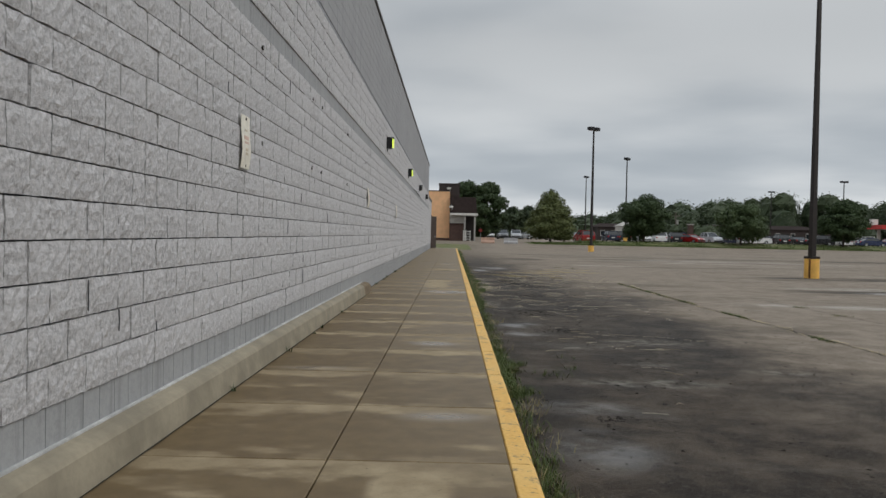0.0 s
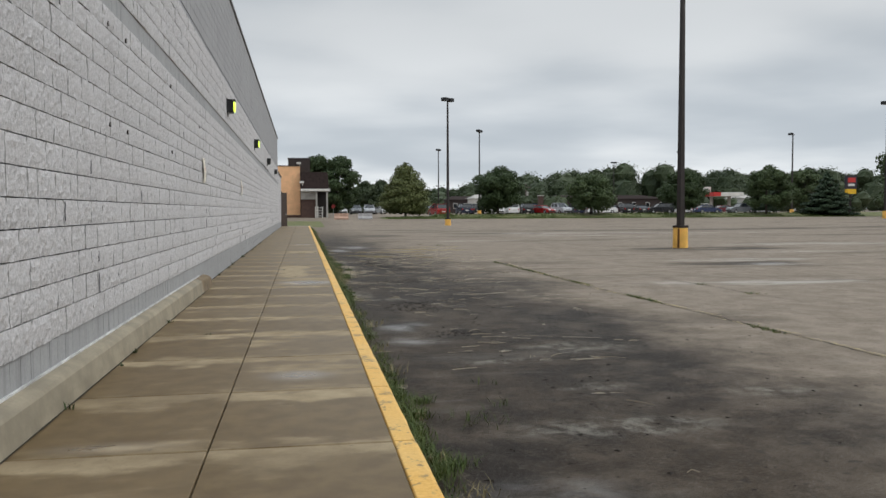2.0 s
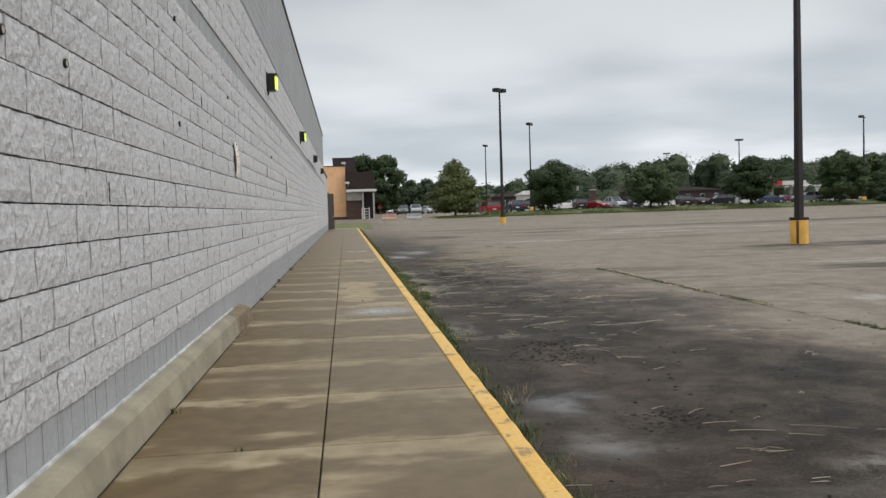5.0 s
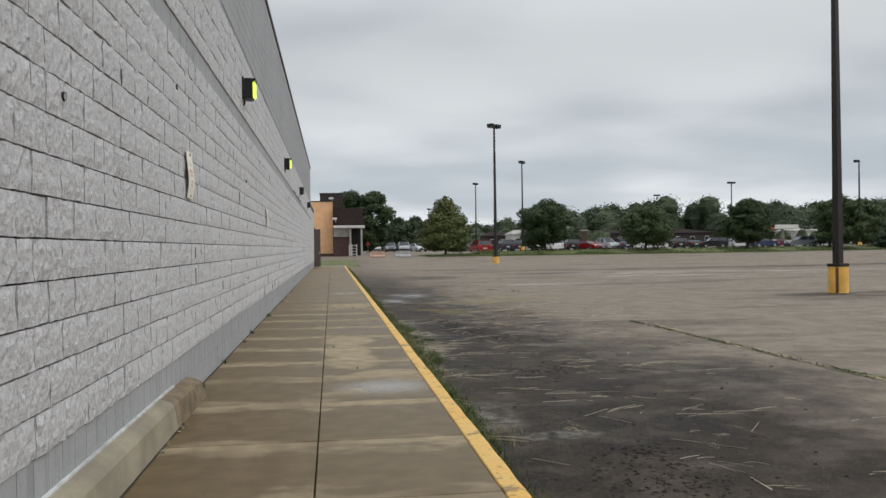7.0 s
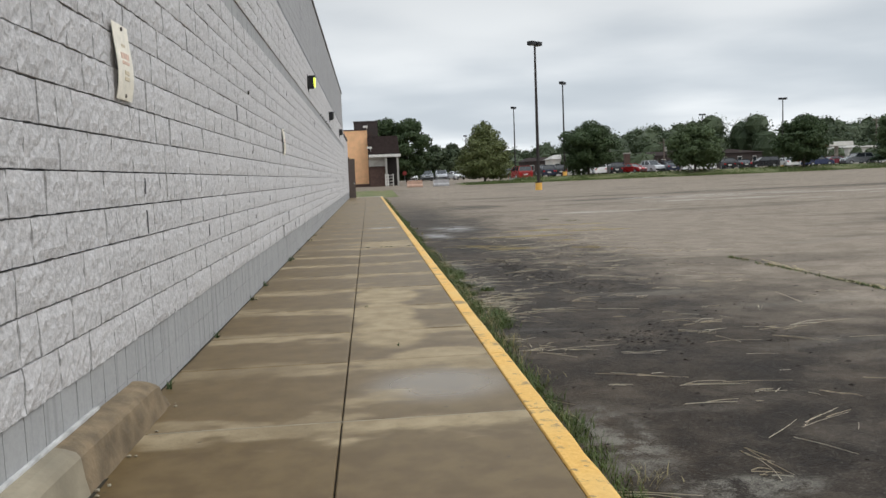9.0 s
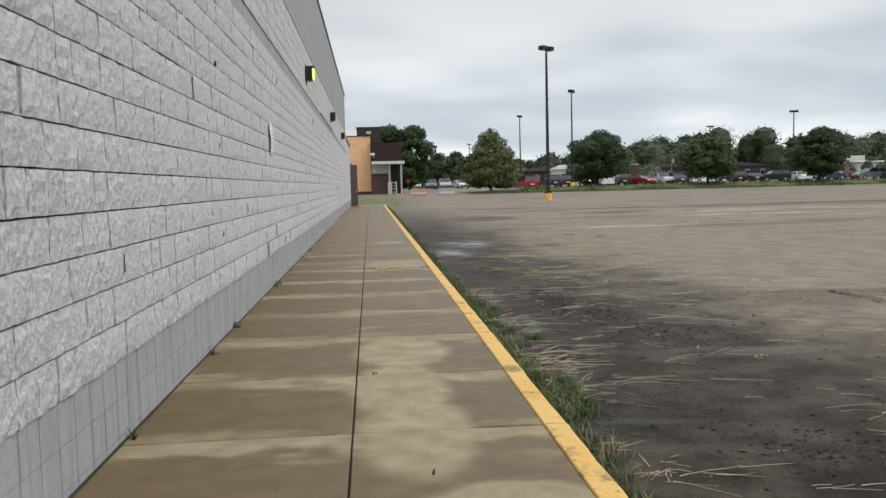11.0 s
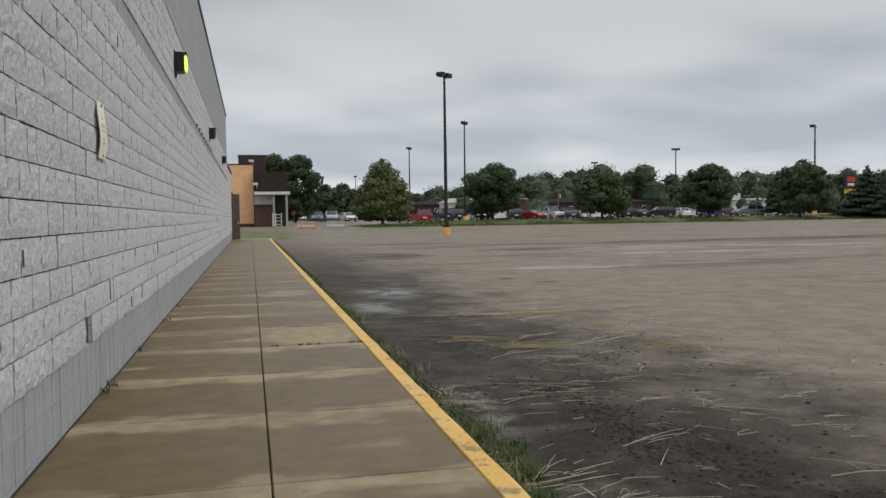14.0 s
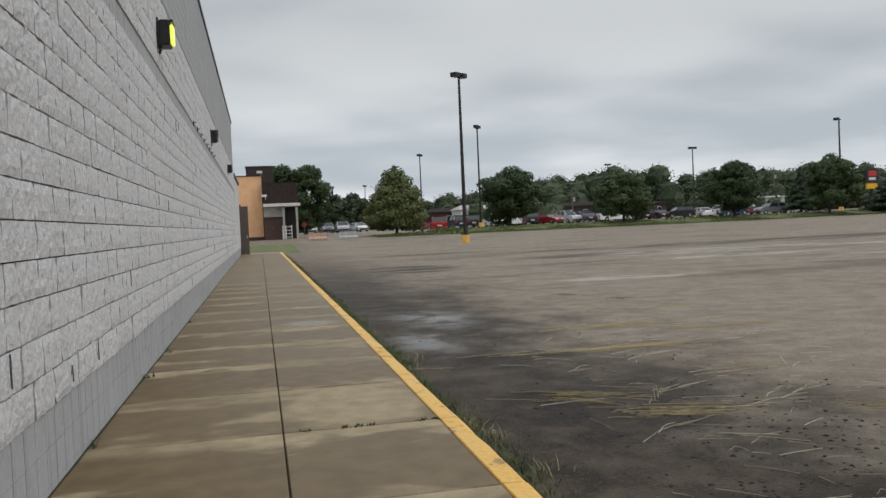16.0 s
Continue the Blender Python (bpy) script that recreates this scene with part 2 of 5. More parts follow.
def mat_asphalt():
    m, nt, b = material("wet_asphalt")
    p = where(nt)
    x, y = axis(nt, p, 0), axis(nt, p, 1)
    n1 = fbm(nt, stretch(nt, p, 0.5, 0.33, 1), 1.0, 5)
    n2 = fbm(nt, stretch(nt, p, 0.16, 0.5, 1), 1.0, 5)
    n3 = fbm(nt, p, 2.3, 6, 0.6)
    warp = calc(nt, "ADD", calc(nt, "MULTIPLY", calc(nt, "SUBTRACT", n1, 0.5), 5.0), calc(nt, "MULTIPLY", calc(nt, "SUBTRACT", n3, 0.5), 1.6))
    near = remap(nt, calc(nt, "ADD", calc(nt, "ADD", x, warp), remap(nt, y, 14.0, 30.0, 0.0, 1.5)), 7.8, 4.5)
    near = calc(nt, "MULTIPLY", near, remap(nt, y, 70.0, 32.0, 0.25, 1.0))
    wet = calc(nt, "MULTIPLY", near, remap(nt, n3, 0.40, 0.68, 1.0, 0.84))
    far = calc(nt, "MULTIPLY", remap(nt, n2, 0.52, 0.66), 0.40)
    for cx, cy, rx, ry in ((30.0, 58.0, 24.0, 2.6), (9.0, 62.0, 4.0, 2.0), (17.5, 30.0, 4.5, 1.6), (14.0, 52.0, 5.0, 1.3), (40.0, 44.0, 14.0, 1.6), (13.5, 21.5, 3.0, 0.9), (5.6, 49.0, 2.2, 3.0)):
        edge = remap(nt, fbm(nt, stretch(nt, p, 0.25, 1.2, 1), 1.0, 5, 0.6), 0.36, 0.56)
        far = calc(nt, "MAXIMUM", far, calc(nt, "MULTIPLY", calc(nt, "MULTIPLY", remap(nt, spot(nt, p, cx, cy, rx, ry), 0.0, 0.45), edge), 0.85))
    wet = calc(nt, "MAXIMUM", wet, far)
    grit = fbm(nt, p, 95, 4, 0.75)
    stone = nt.nodes.new("ShaderNodeTexVoronoi")
    put(nt, stone.inputs["Vector"], p)
    stone.inputs["Scale"].default_value = 70.0
    tint = axis(nt, stone.outputs["Color"], 0)
    dry_c = blend(nt, remap(nt, n3, 0.3, 0.7), (0.196, 0.160, 0.124), (0.272, 0.227, 0.180))
    damp = calc(nt, "ADD", calc(nt, "MULTIPLY", n3, 0.35), calc(nt, "MULTIPLY", fbm(nt, stretch(nt, p, 0.5, 0.35, 1), 1.0, 7, 0.66), 0.65))
    wet_c = blend(nt, remap(nt, damp, 0.38, 0.62), (0.0125, 0.0076, 0.0038), (0.040, 0.0268, 0.0152))
    c = blend(nt, wet, dry_c, wet_c)
    bleach = remap(nt, fbm(nt, stretch(nt, p, 0.35, 1.4, 1), 1.0, 6, 0.6), 0.57, 0.70)
    c = blend(nt, calc(nt, "MULTIPLY", bleach, 0.20), c, (0.24, 0.22, 0.19))
    for cx, cy, rx, ry in ((19.0, 52.0, 7.0, 1.4), (17.0, 46.8, 5.0, 0.9), (28.0, 50.0, 6.0, 0.9), (11.5, 15.7, 2.2, 0.7), (14.5, 23.0, 3.0, 0.8), (24.0, 33.0, 6.0, 1.4), (9.8, 40.0, 2.5, 0.8), (25.0, 47.0, 2.0, 0.35)):
        k = calc(nt, "MULTIPLY", remap(nt, spot(nt, p, cx, cy, rx, ry), 0.0, 0.5), remap(nt, fbm(nt, stretch(nt, p, 0.5, 2.6, 1), 1.0, 6, 0.68), 0.44, 0.56))
        c = blend(nt, calc(nt, "MULTIPLY", k, 0.75), c, (0.40, 0.375, 0.335))
    for cx, cy, rx, ry in ((2.36, 14.8, 0.34, 0.9), (2.75, 13.95, 0.55, 0.22), (2.5, 21.6, 0.35, 0.8), (2.40, 24.0, 0.35, 1.2), (4.4, 8.6, 0.9, 0.5), (3.6, 5.3, 1.1, 0.35), (3.9, 6.6, 0.5, 0.2), (3.4, 7.9, 0.6, 0.2), (5.3, 6.2, 0.5, 0.25)):
        k = calc(nt, "MULTIPLY", remap(nt, spot(nt, p, cx, cy, rx, ry), 0.0, 0.7), remap(nt, calc(nt, "ADD", calc(nt, "MULTIPLY", fbm(nt, p, 5, 5, 0.7), 0.6), calc(nt, "MULTIPLY", grit, 0.4)), 0.46, 0.58))
        c = blend(nt, calc(nt, "MULTIPLY", k, 0.85), c, (0.20, 0.185, 0.155))
    c = blend(nt, calc(nt, "MULTIPLY", remap(nt, tint, 0.86, 0.98), 0.22), c, (0.20, 0.182, 0.160))
    c = blend(nt, calc(nt, "MULTIPLY", remap(nt, tint, 0.24, 0.08), 0.25), c, (0.012, 0.010, 0.008))
    c = blend(nt, calc(nt, "MULTIPLY", remap(nt, grit, 0.44, 0.30), 0.4), c, (0.02, 0.018, 0.016))
    pit = remap(nt, fbm(nt, p, 6.5, 4, 0.6), 0.62, 0.70)
    c = blend(nt, calc(nt, "MULTIPLY", calc(nt, "MULTIPLY", pit, wet), 0.6), c, (0.008, 0.006, 0.005))
    patchy = fbm(nt, p, 11, 6, 0.72)
    c = blend(nt, calc(nt, "MULTIPLY", remap(nt, patchy, 0.52, 0.68), 0.16), c, (0.115, 0.096, 0.074))
    c = blend(nt, calc(nt, "MULTIPLY", remap(nt, patchy, 0.46, 0.34), 0.40), c, (0.022, 0.016, 0.011))
    put(nt, b.inputs["Base Color"], c)
    pool = remap(nt, fbm(nt, stretch(nt, p, 0.28, 0.9, 1), 1.0, 4), 0.66, 0.74, 0.0, 0.5)
    for cx, cy, rx, ry in ((2.65, 10.6, 0.5, 0.7), (2.72, 9.4, 0.55, 0.5), (2.62, 2.6, 0.5, 0.8), (2.7, 4.0, 0.6, 0.4), (2.75, 31.6, 0.6, 1.8), (3.4, 34.0, 0.9, 2.0),
                           (17.5, 50.0, 4.5, 0.8), (24.0, 50.3, 4.0, 0.6), (20.0, 44.0, 2.0, 0.5), (14.5, 21.0, 1.6, 0.8), (19.0, 27.0, 3.5, 0.8), (9.0, 16.0, 1.5, 0.8)):
        pool = calc(nt, "MAXIMUM", pool, spot(nt, p, cx, cy, rx, ry))
    pool = calc(nt, "MULTIPLY", pool, remap(nt, fbm(nt, p, 1.7, 5, 0.6), 0.34, 0.62, 0.12, 0.80))
    rr = calc(nt, "SUBTRACT", remap(nt, wet, 0.0, 1.0, 0.84, 0.62), calc(nt, "MULTIPLY", pool, 0.45), True)
    put(nt, b.inputs["Roughness"], rr)
    put(nt, b.inputs["Specular IOR Level"], remap(nt, pool, 0.0, 0.8, 0.12, 0.65))
    n = nt.nodes.new("ShaderNodeBump")
    put(nt, n.inputs["Strength"], remap(nt, pool, 0.0, 0.8, 0.5, 0.02))
    n.inputs["Distance"].default_value = 0.012
    put(nt, n.inputs["Height"], calc(nt, "ADD", calc(nt, "ADD", grit, n3), calc(nt, "MULTIPLY", stone.outputs["Distance"], -0.8)))
    put(nt, b.inputs["Normal"], n.outputs[0])
    return m


def mat_worn_yellow():
    m, nt, b = material("worn_yellow_paint")
    p = where(nt)
    n1, n2 = fbm(nt, p, 4.5, 5, 0.6), fbm(nt, p, 34, 5, 0.7)
    paint = blend(nt, remap(nt, n2, 0.3, 0.7), (0.62, 0.33, 0.055), (0.76, 0.46, 0.11))
    paint = blend(nt, calc(nt, "MULTIPLY", remap(nt, fbm(nt, p, 1.1, 3), 0.4, 0.65), 0.45), paint, (0.68, 0.46, 0.16))
    worn = calc(nt, "MAXIMUM", remap(nt, calc(nt, "ADD", n1, calc(nt, "MULTIPLY", n2, 0.4)), 0.76, 0.86), remap(nt, fbm(nt, p, 13, 3, 0.5), 0.635, 0.70))
    put(nt, b.inputs["Base Color"], blend(nt, calc(nt, "MULTIPLY", worn, 0.8), paint, (0.17, 0.12, 0.06)))
    b.inputs["Roughness"].default_value = 0.6
    relief(nt, b, calc(nt, "ADD", n1, n2), 0.25, 0.006)
    return m


def mat_leaf(name, a, c):
    m, nt, b = material(name)
    r = by_island(nt)
    col = blend(nt, r, a, c)
    col = blend(nt, calc(nt, "MULTIPLY", fbm(nt, where(nt), 0.9, 3), 0.5), col, tuple(v * 0.5 for v in a))
    put(nt, b.inputs["Base Color"], col)
    b.inputs["Roughness"].default_value = 0.6
    b.inputs["Specular IOR Level"].default_value = 0.25
    return m


def mat_grass():
    m, nt, b = material("mown_grass")
    p = where(nt)
    a, g = fbm(nt, p, 0.7, 5), fbm(nt, p, 18, 5, 0.7)
    c = blend(nt, remap(nt, a, 0.35, 0.65), (0.098, 0.112, 0.030), (0.165, 0.150, 0.055))
    put(nt, b.inputs["Base Color"], blend(nt, calc(nt, "MULTIPLY", g, 0.6), c, (0.055, 0.085, 0.022)))
    b.inputs["Roughness"].default_value = 0.9
    relief(nt, b, g, 0.8, 0.06)
    return m


def mat_glow(name, col, power):
    m, nt, b = material(name)
    b.inputs["Base Color"].default_value = (*col, 1)
    b.inputs["Emission Color"].default_value = (*col, 1)
    b.inputs["Emission Strength"].default_value = power
    b.inputs["Roughness"].default_value = 0.3
    return m


M_SLAB, M_ASPHALT, M_YELLOW, M_GRASS = mat_slab(), mat_asphalt(), mat_worn_yellow(), mat_grass()
M_MORTAR = mat_plain("dark_mortar", (0.085, 0.085, 0.09), 0.95, var=0.3, scale=12)
M_CORE = mat_plain("painted_masonry", (0.33, 0.335, 0.35), 0.9, var=0.1, scale=2)
M_BED = mat_plain("joint_dirt", (0.035, 0.028, 0.018), 0.95, scale=15)
M_LEDGE = mat_plain("weathered_concrete", (0.275, 0.238, 0.172), 0.78, var=0.22, scale=3.0, bump=0.3)
M_LEDGE_WORN = mat_plain("flaked_concrete", (0.185, 0.138, 0.085), 0.85, var=0.35, scale=6.0, bump=0.6)
M_CAULK = mat_plain("white_sealant", (0.50, 0.50, 0.49), 0.6, var=0.3)
M_BLACK = mat_plain("black_enamel", (0.012, 0.012, 0.013), 0.45)
M_BRONZE = mat_plain("dark_bronze_steel", (0.028, 0.022, 0.020), 0.5, 0.3)
M_COPING = mat_plain("dark_metal_coping", (0.10, 0.085, 0.08), 0.5, 0.4)
M_LENS_ON = mat_glow("lit_lens", (0.82, 1.0, 0.12), 0.9)
M_LENS_OFF = mat_plain("dull_lens", (0.12, 0.12, 0.10), 0.25)
M_PLATE = mat_plain("faded_cream_plate", (0.80, 0.75, 0.64), 0.55, var=0.12, scale=12)
M_PINK = mat_plain("faded_red_print", (0.70, 0.50, 0.40), 0.6, var=0.2, scale=30)
M_TAN = mat_plain("faded_tan_print", (0.64, 0.55, 0.40), 0.6, var=0.2, scale=30)
M_RUST = mat_plain("rusty_screw", (0.05, 0.03, 0.02), 0.7)
M_BASE = mat_plain("yellow_post_base", (0.80, 0.45, 0.10), 0.6, var=0.15, scale=3)
M_RUSTY = mat_plain("rust_streak", (0.16, 0.07, 0.02), 0.8, var=0.3, scale=5)
M_CRACK = mat_plain("crack_dirt", (0.022, 0.019, 0.015), 0.95, scale=8)
M_SOIL = mat_plain("dark_leaf_litter", (0.018, 0.014, 0.011), 0.95, scale=20)
M_STRAW = mat_leaf("dry_straw", (0.66, 0.55, 0.38), (0.88, 0.82, 0.68))
M_STRAW_GOLD = mat_leaf("golden_straw", (0.50, 0.40, 0.21), (0.76, 0.65, 0.41))
M_BLADE = mat_leaf("weed_blades", (0.045, 0.082, 0.018), (0.125, 0.150, 0.045))
M_DEADBLADE = mat_leaf("dead_grass", (0.20, 0.17, 0.08), (0.42, 0.36, 0.20))
M_BARK = mat_plain("tree_bark", (0.06, 0.05, 0.04), 0.95, scale=4)
M_LEAF_OLIVE = mat_leaf("olive_leaves", (0.085, 0.106, 0.034), (0.140, 0.153, 0.053))
M_LEAF_DARK = mat_leaf("dark_leaves", (0.037, 0.061, 0.022), (0.062, 0.093, 0.034))
M_LEAF_MID = mat_leaf("green_leaves", (0.056, 0.086, 0.032), (0.092, 0.124, 0.050))
M_LEAF_FAR = mat_leaf("far_leaves", (0.039, 0.058, 0.027), (0.066, 0.087, 0.039))
M_NEEDLE = mat_leaf("conifer_needles", (0.026, 0.050, 0.026), (0.060, 0.090, 0.046))
M_ORANGE = mat_plain("peach_stucco", (0.86, 0.50, 0.27), 0.85, var=0.08, scale=1.5)
M_BROWN = mat_plain("dark_brown_shingle", (0.048, 0.036, 0.033), 0.85, var=0.2, scale=3)
M_BRICK = mat_plain("brown_brick", (0.085, 0.050, 0.040), 0.85, var=0.25, scale=5)
M_WHITE = mat_plain("offwhite_paint", (0.66, 0.64, 0.60), 0.6, var=0.08, scale=2)
M_PALE = mat_plain("pale_concrete", (0.38, 0.36, 0.33), 0.85, var=0.15, scale=1.5)
M_DOORBROWN = mat_plain("brown_steel_panel", (0.10, 0.075, 0.065), 0.6, var=0.15)
M_RED = mat_plain("red_paint", (0.50, 0.035, 0.03), 0.4, var=0.1)
M_FADED_RED = mat_plain("faded_red_paint", (0.26, 0.035, 0.03), 0.6, var=0.15)
M_ROOF = mat_plain("dark_roof_shingle", (0.030, 0.021, 0.019), 0.95, var=0.25, scale=3, spec=0.12)
M_GLASS = mat_plain("tinted_car_glass", (0.018, 0.022, 0.026), 0.06, var=0.1, bump=0, spec=0.7)
M_TYRE = mat_plain("tyre_rubber", (0.015, 0.015, 0.016), 0.85)
M_RIM = mat_plain("alloy_rim", (0.45, 0.46, 0.47), 0.3, 0.9)
M_HEADLIGHT = mat_plain("headlight_glass", (0.75, 0.76, 0.78), 0.1)
M_TAIL = mat_plain("tail_light_red", (0.40, 0.02, 0.02), 0.2)
M_BARRIER_O = mat_plain("faded_orange_plastic", (0.42, 0.27, 0.20), 0.7, var=0.2)
M_BARRIER_W = mat_plain("dirty_white_plastic", (0.34, 0.33, 0.33), 0.7, var=0.2)
M_SIGNBLACK = mat_plain("sign_black", (0.025, 0.02, 0.03), 0.4)
M_SIGNYELLOW = mat_plain("sign_yellow", (0.75, 0.45, 0.02), 0.4)
M_BLUE = mat_plain("blue_canopy", (0.04, 0.08, 0.30), 0.5)
M_TIMBER = mat_plain("weathered_timber", (0.14, 0.11, 0.09), 0.9)


# ---- mesh helpers ----
def mesh_of(name, bm, mat):
    me = bpy.data.meshes.new(name)
    bm.to_mesh(me)
    bm.free()
    me.materials.append(mat)
    return me


def part(name, bm, mat, parent, label=""):
    ob = new(name, mesh_of(name, bm, mat))
    ob.parent = parent
    if label:
        ob["label"] = label
    return ob


def raw(name, verts, faces, mat, parent=None, smooth=False):
    me = bpy.data.meshes.new(name)
    me.from_pydata([tuple(v) for v in verts], [], [tuple(f) for f in faces])
    me.materials.append(mat)
    if smooth:
        me.polygons.foreach_set("use_smooth", [True] * len(me.polygons))
    ob = new(name, me)
    ob.parent = parent
    return ob


def box(bm, x0, x1, y0, y1, z0, z1, bevel=0.0, m=None):
    made = bmesh.ops.create_cube(bm, size=1)["verts"]
    for v in made:
        v.co = Vector(((x0 + x1) / 2 + v.co.x * (x1 - x0), (y0 + y1) / 2 + v.co.y * (y1 - y0), (z0 + z1) / 2 + v.co.z * (z1 - z0)))
    if bevel:
        edges = list({e for v in made for e in v.link_edges})
        made = bmesh.ops.bevel(bm, geom=edges, offset=bevel, segments=2, affect="EDGES")["verts"]
    if m is not None:
        bmesh.ops.transform(bm, matrix=m, verts=list(set(made)))
    return bm


def boxed(x0, x1, y0, y1, z0, z1, bevel=0.0):
    return box(bmesh.new(), x0, x1, y0, y1, z0, z1, bevel)


def rod(bm, a, b, r0, r1, n=8):
    a, b = Vector(a), Vector(b)
    q = (b - a).to_track_quat("Z", "Y").to_matrix().to_4x4()
    bmesh.ops.create_cone(bm, cap_ends=True, segments=n, radius1=r0, radius2=r1, depth=(b - a).length,
                          matrix=Matrix.Translation((a + b) / 2) @ q)
    return bm


def thing(name, x, y, z, label, category, group="", kind="", turn=0.0):
    ob = new(name)
    ob.matrix_world = pose(x, y, z, 0, 0, turn)
    return tagged(ob, label, category, group, kind)


def step(v, a, b):
    t = min(1.0, max(0.0, (v - a) / (b - a)))
    return t * t * (3 - 2 * t)


def ground_z(x, y):
    rise = 0.58 * step(y, 80, 105) + 0.22 * step(y, 105, 130)
    side = 0.50 * step(x, 28, 60) * step(y, 45, 78)
    return -0.18 + max(rise, side)


def mound(x, y):
    return 0.34 * step(x, 13, 26) * step(y, 97.5, 102.5) if 97.5 < y < 108 and 10 < x < 91 else 0.0


rng = random.Random(7)

# ---- ground: one sheet to the horizon ----
gx = [-900, -400, -150, -60, -20] + list(range(-10, 100, 3)) + [110, 130, 160, 220, 400, 1100]
gy = [-500, -150, -40] + list(range(-10, 140, 3)) + [150, 170, 200, 300, 600, 2500]
gv = [(x, y, ground_z(x, y)) for y in gy for x in gx]
gf = [(j * len(gx) + i, j * len(gx) + i + 1, (j + 1) * len(gx) + i + 1, (j + 1) * len(gx) + i) for j in range(len(gy) - 1) for i in range(len(gx) - 1)]
tagged(raw("ground", gv, gf, M_ASPHALT, smooth=True), "worn wet asphalt car park, dark and puddled near the kerb", "car park", kind="structure")

# ---- the long block wall ----
WX = -0.436
COURSE, LONG = 0.2032, 0.4064
Y0, Y1 = -8.0, 63.6
wall = thing("wall_west", 0, 0, 0, "long grey painted split-face block wall of a closed store", "wall", kind="structure")
part("wall_core", boxed(WX - 0.6, WX - 0.030, Y0, Y1, -0.4, 6.80), M_MORTAR, wall, "recessed dark mortar")
part("coping", boxed(WX - 0.65, WX + 0.03, Y0, Y1 + 0.03, 6.80, 6.89, 0.012), M_COPING, wall, "thin dark metal parapet cap")


def block_shape(r, length, high, nu, nv, deep, rough, gap_h, gap_v):
    """One block face: a rough grid proud of a set-back rim. The wall's face is at x = 0, the block spans y and z from 0."""
    verts, faces = [], []
    ys = [gap_v / 2 + (length - gap_v) * i / (nu - 1) for i in range(nu)]
    zs = [gap_h / 2 + (high - gap_h) * k / (nv - 1) for k in range(nv)]
    for k in range(nv):
        for i in range(nu):
            edge = i in (0, nu - 1) or k in (0, nv - 1)
            x = r.uniform(-rough, rough * 0.4) if edge else r.uniform(-0.3 * rough, rough)
            verts.append((x, ys[i] + (r.uniform(-rough, rough) * 0.35 if 0 < i < nu - 1 else r.uniform(-0.25, 0.25) * gap_v), zs[k] + r.uniform(-0.25, 0.25) * gap_h))
    for k in range(nv - 1):
        for i in range(nu - 1):
            a = k * nu + i
            faces.append((a, a + 1, a + nu + 1, a + nu))
    ring = [i for i in range(nu)] + [k * nu + nu - 1 for k in range(1, nv)] + [(nv - 1) * nu + i for i in range(nu - 2, -1, -1)] + [k * nu for k in range(nv - 2, 0, -1)]
    base = len(verts)
    for a in ring:
        verts.append((-deep, verts[a][1], verts[a][2]))
    for j in range(len(ring)):
        k = (j + 1) % len(ring)
        faces.append((ring[k], ring[j], base + j, base + k))
    return verts, faces


def shape_mesh(name, shape, mat):
    me = bpy.data.meshes.new(name)
    me.from_pydata(shape[0], [], shape[1])
    me.materials.append(mat)
    return me


def run_of(name, places, shapes, mat, parent, label):
    verts, faces = [], []
    for (x, y, z, s) in places:
        o = len(verts)
        sv, sf = shapes[s]
        verts += [(x + a, y + b, z + c) for a, b, c in sv]
        faces += [tuple(i + o for i in f) for f in sf]
    ob = raw(name, verts, faces, mat, parent)
    tagged(ob, label, kind="stuff")
    return ob


full = [block_shape(rng, LONG, COURSE, 9, 5, 0.03, 0.008, 0.0095, 0.020 if i < 1 else 0.0080) for i in range(14)]
tight = [block_shape(rng, LONG, COURSE, 9, 5, 0.03, 0.008, 0.009, 0.0035) for _ in range(10)]
half = [block_shape(rng, LONG / 2, COURSE, 5, 5, 0.03, 0.008, 0.0095, 0.006) for _ in range(8)]
rough_shapes = full + tight + half
rough_meshes = [shape_mesh("split_face_block", s, split_one) for s in rough_shapes]
SPLIT0 = 0.445
rest, single = [], []
levels = [SPLIT0 + k * COURSE for k in range(14)] + [SPLIT0 + 15 * COURSE + k * COURSE for k in range(5)]
for row, z in enumerate(levels):
    y = Y0 + (0.0 if row % 2 else -LONG / 2)
    while y < Y1 - 0.01:
        if rng.random() < 0.22:
            pieces = [(y, 24 + rng.randrange(8)), (y + LONG / 2, 24 + rng.randrange(8))]
        else:
            pieces = [(y, rng.randrange(14) if rng.random() < 0.68 else 14 + rng.randrange(10))]
        if row == 0 and 23.7 < y < 24.0:
            pieces = [(y, 24 + rng.randrange(8))]
        for yy, s in pieces:
            target = single if (5.4 < yy < 12.4 and row < 14 and len(single) < 300) else rest
            target.append((WX + rng.uniform(-0.003, 0.004), yy, z, s))
        y += LONG
run_of("split_face_blocks", rest, rough_shapes, split_many, wall, "rough split-face blocks in grey paint")
flat = [block_shape(rng, LONG, COURSE, 2, 2, 0.02, 0.002, 0.006, 0.004) for _ in range(4)]
places = [(WX - 0.014, Y0 + LONG * i, SPLIT0 + 14 * COURSE, rng.randrange(4)) for i in range(int((Y1 - Y0) / LONG))]
run_of("smooth_band", places, flat, smooth_many, wall, "set-back smooth band of block")
UP0 = SPLIT0 + 20 * COURSE + 0.075
part("string_course", boxed(WX - 0.035, WX - 0.004, Y0, Y1, UP0 - 0.070, UP0 - 0.022, 0.004), M_CORE, wall, "narrow grey course under a dark joint")
places = []
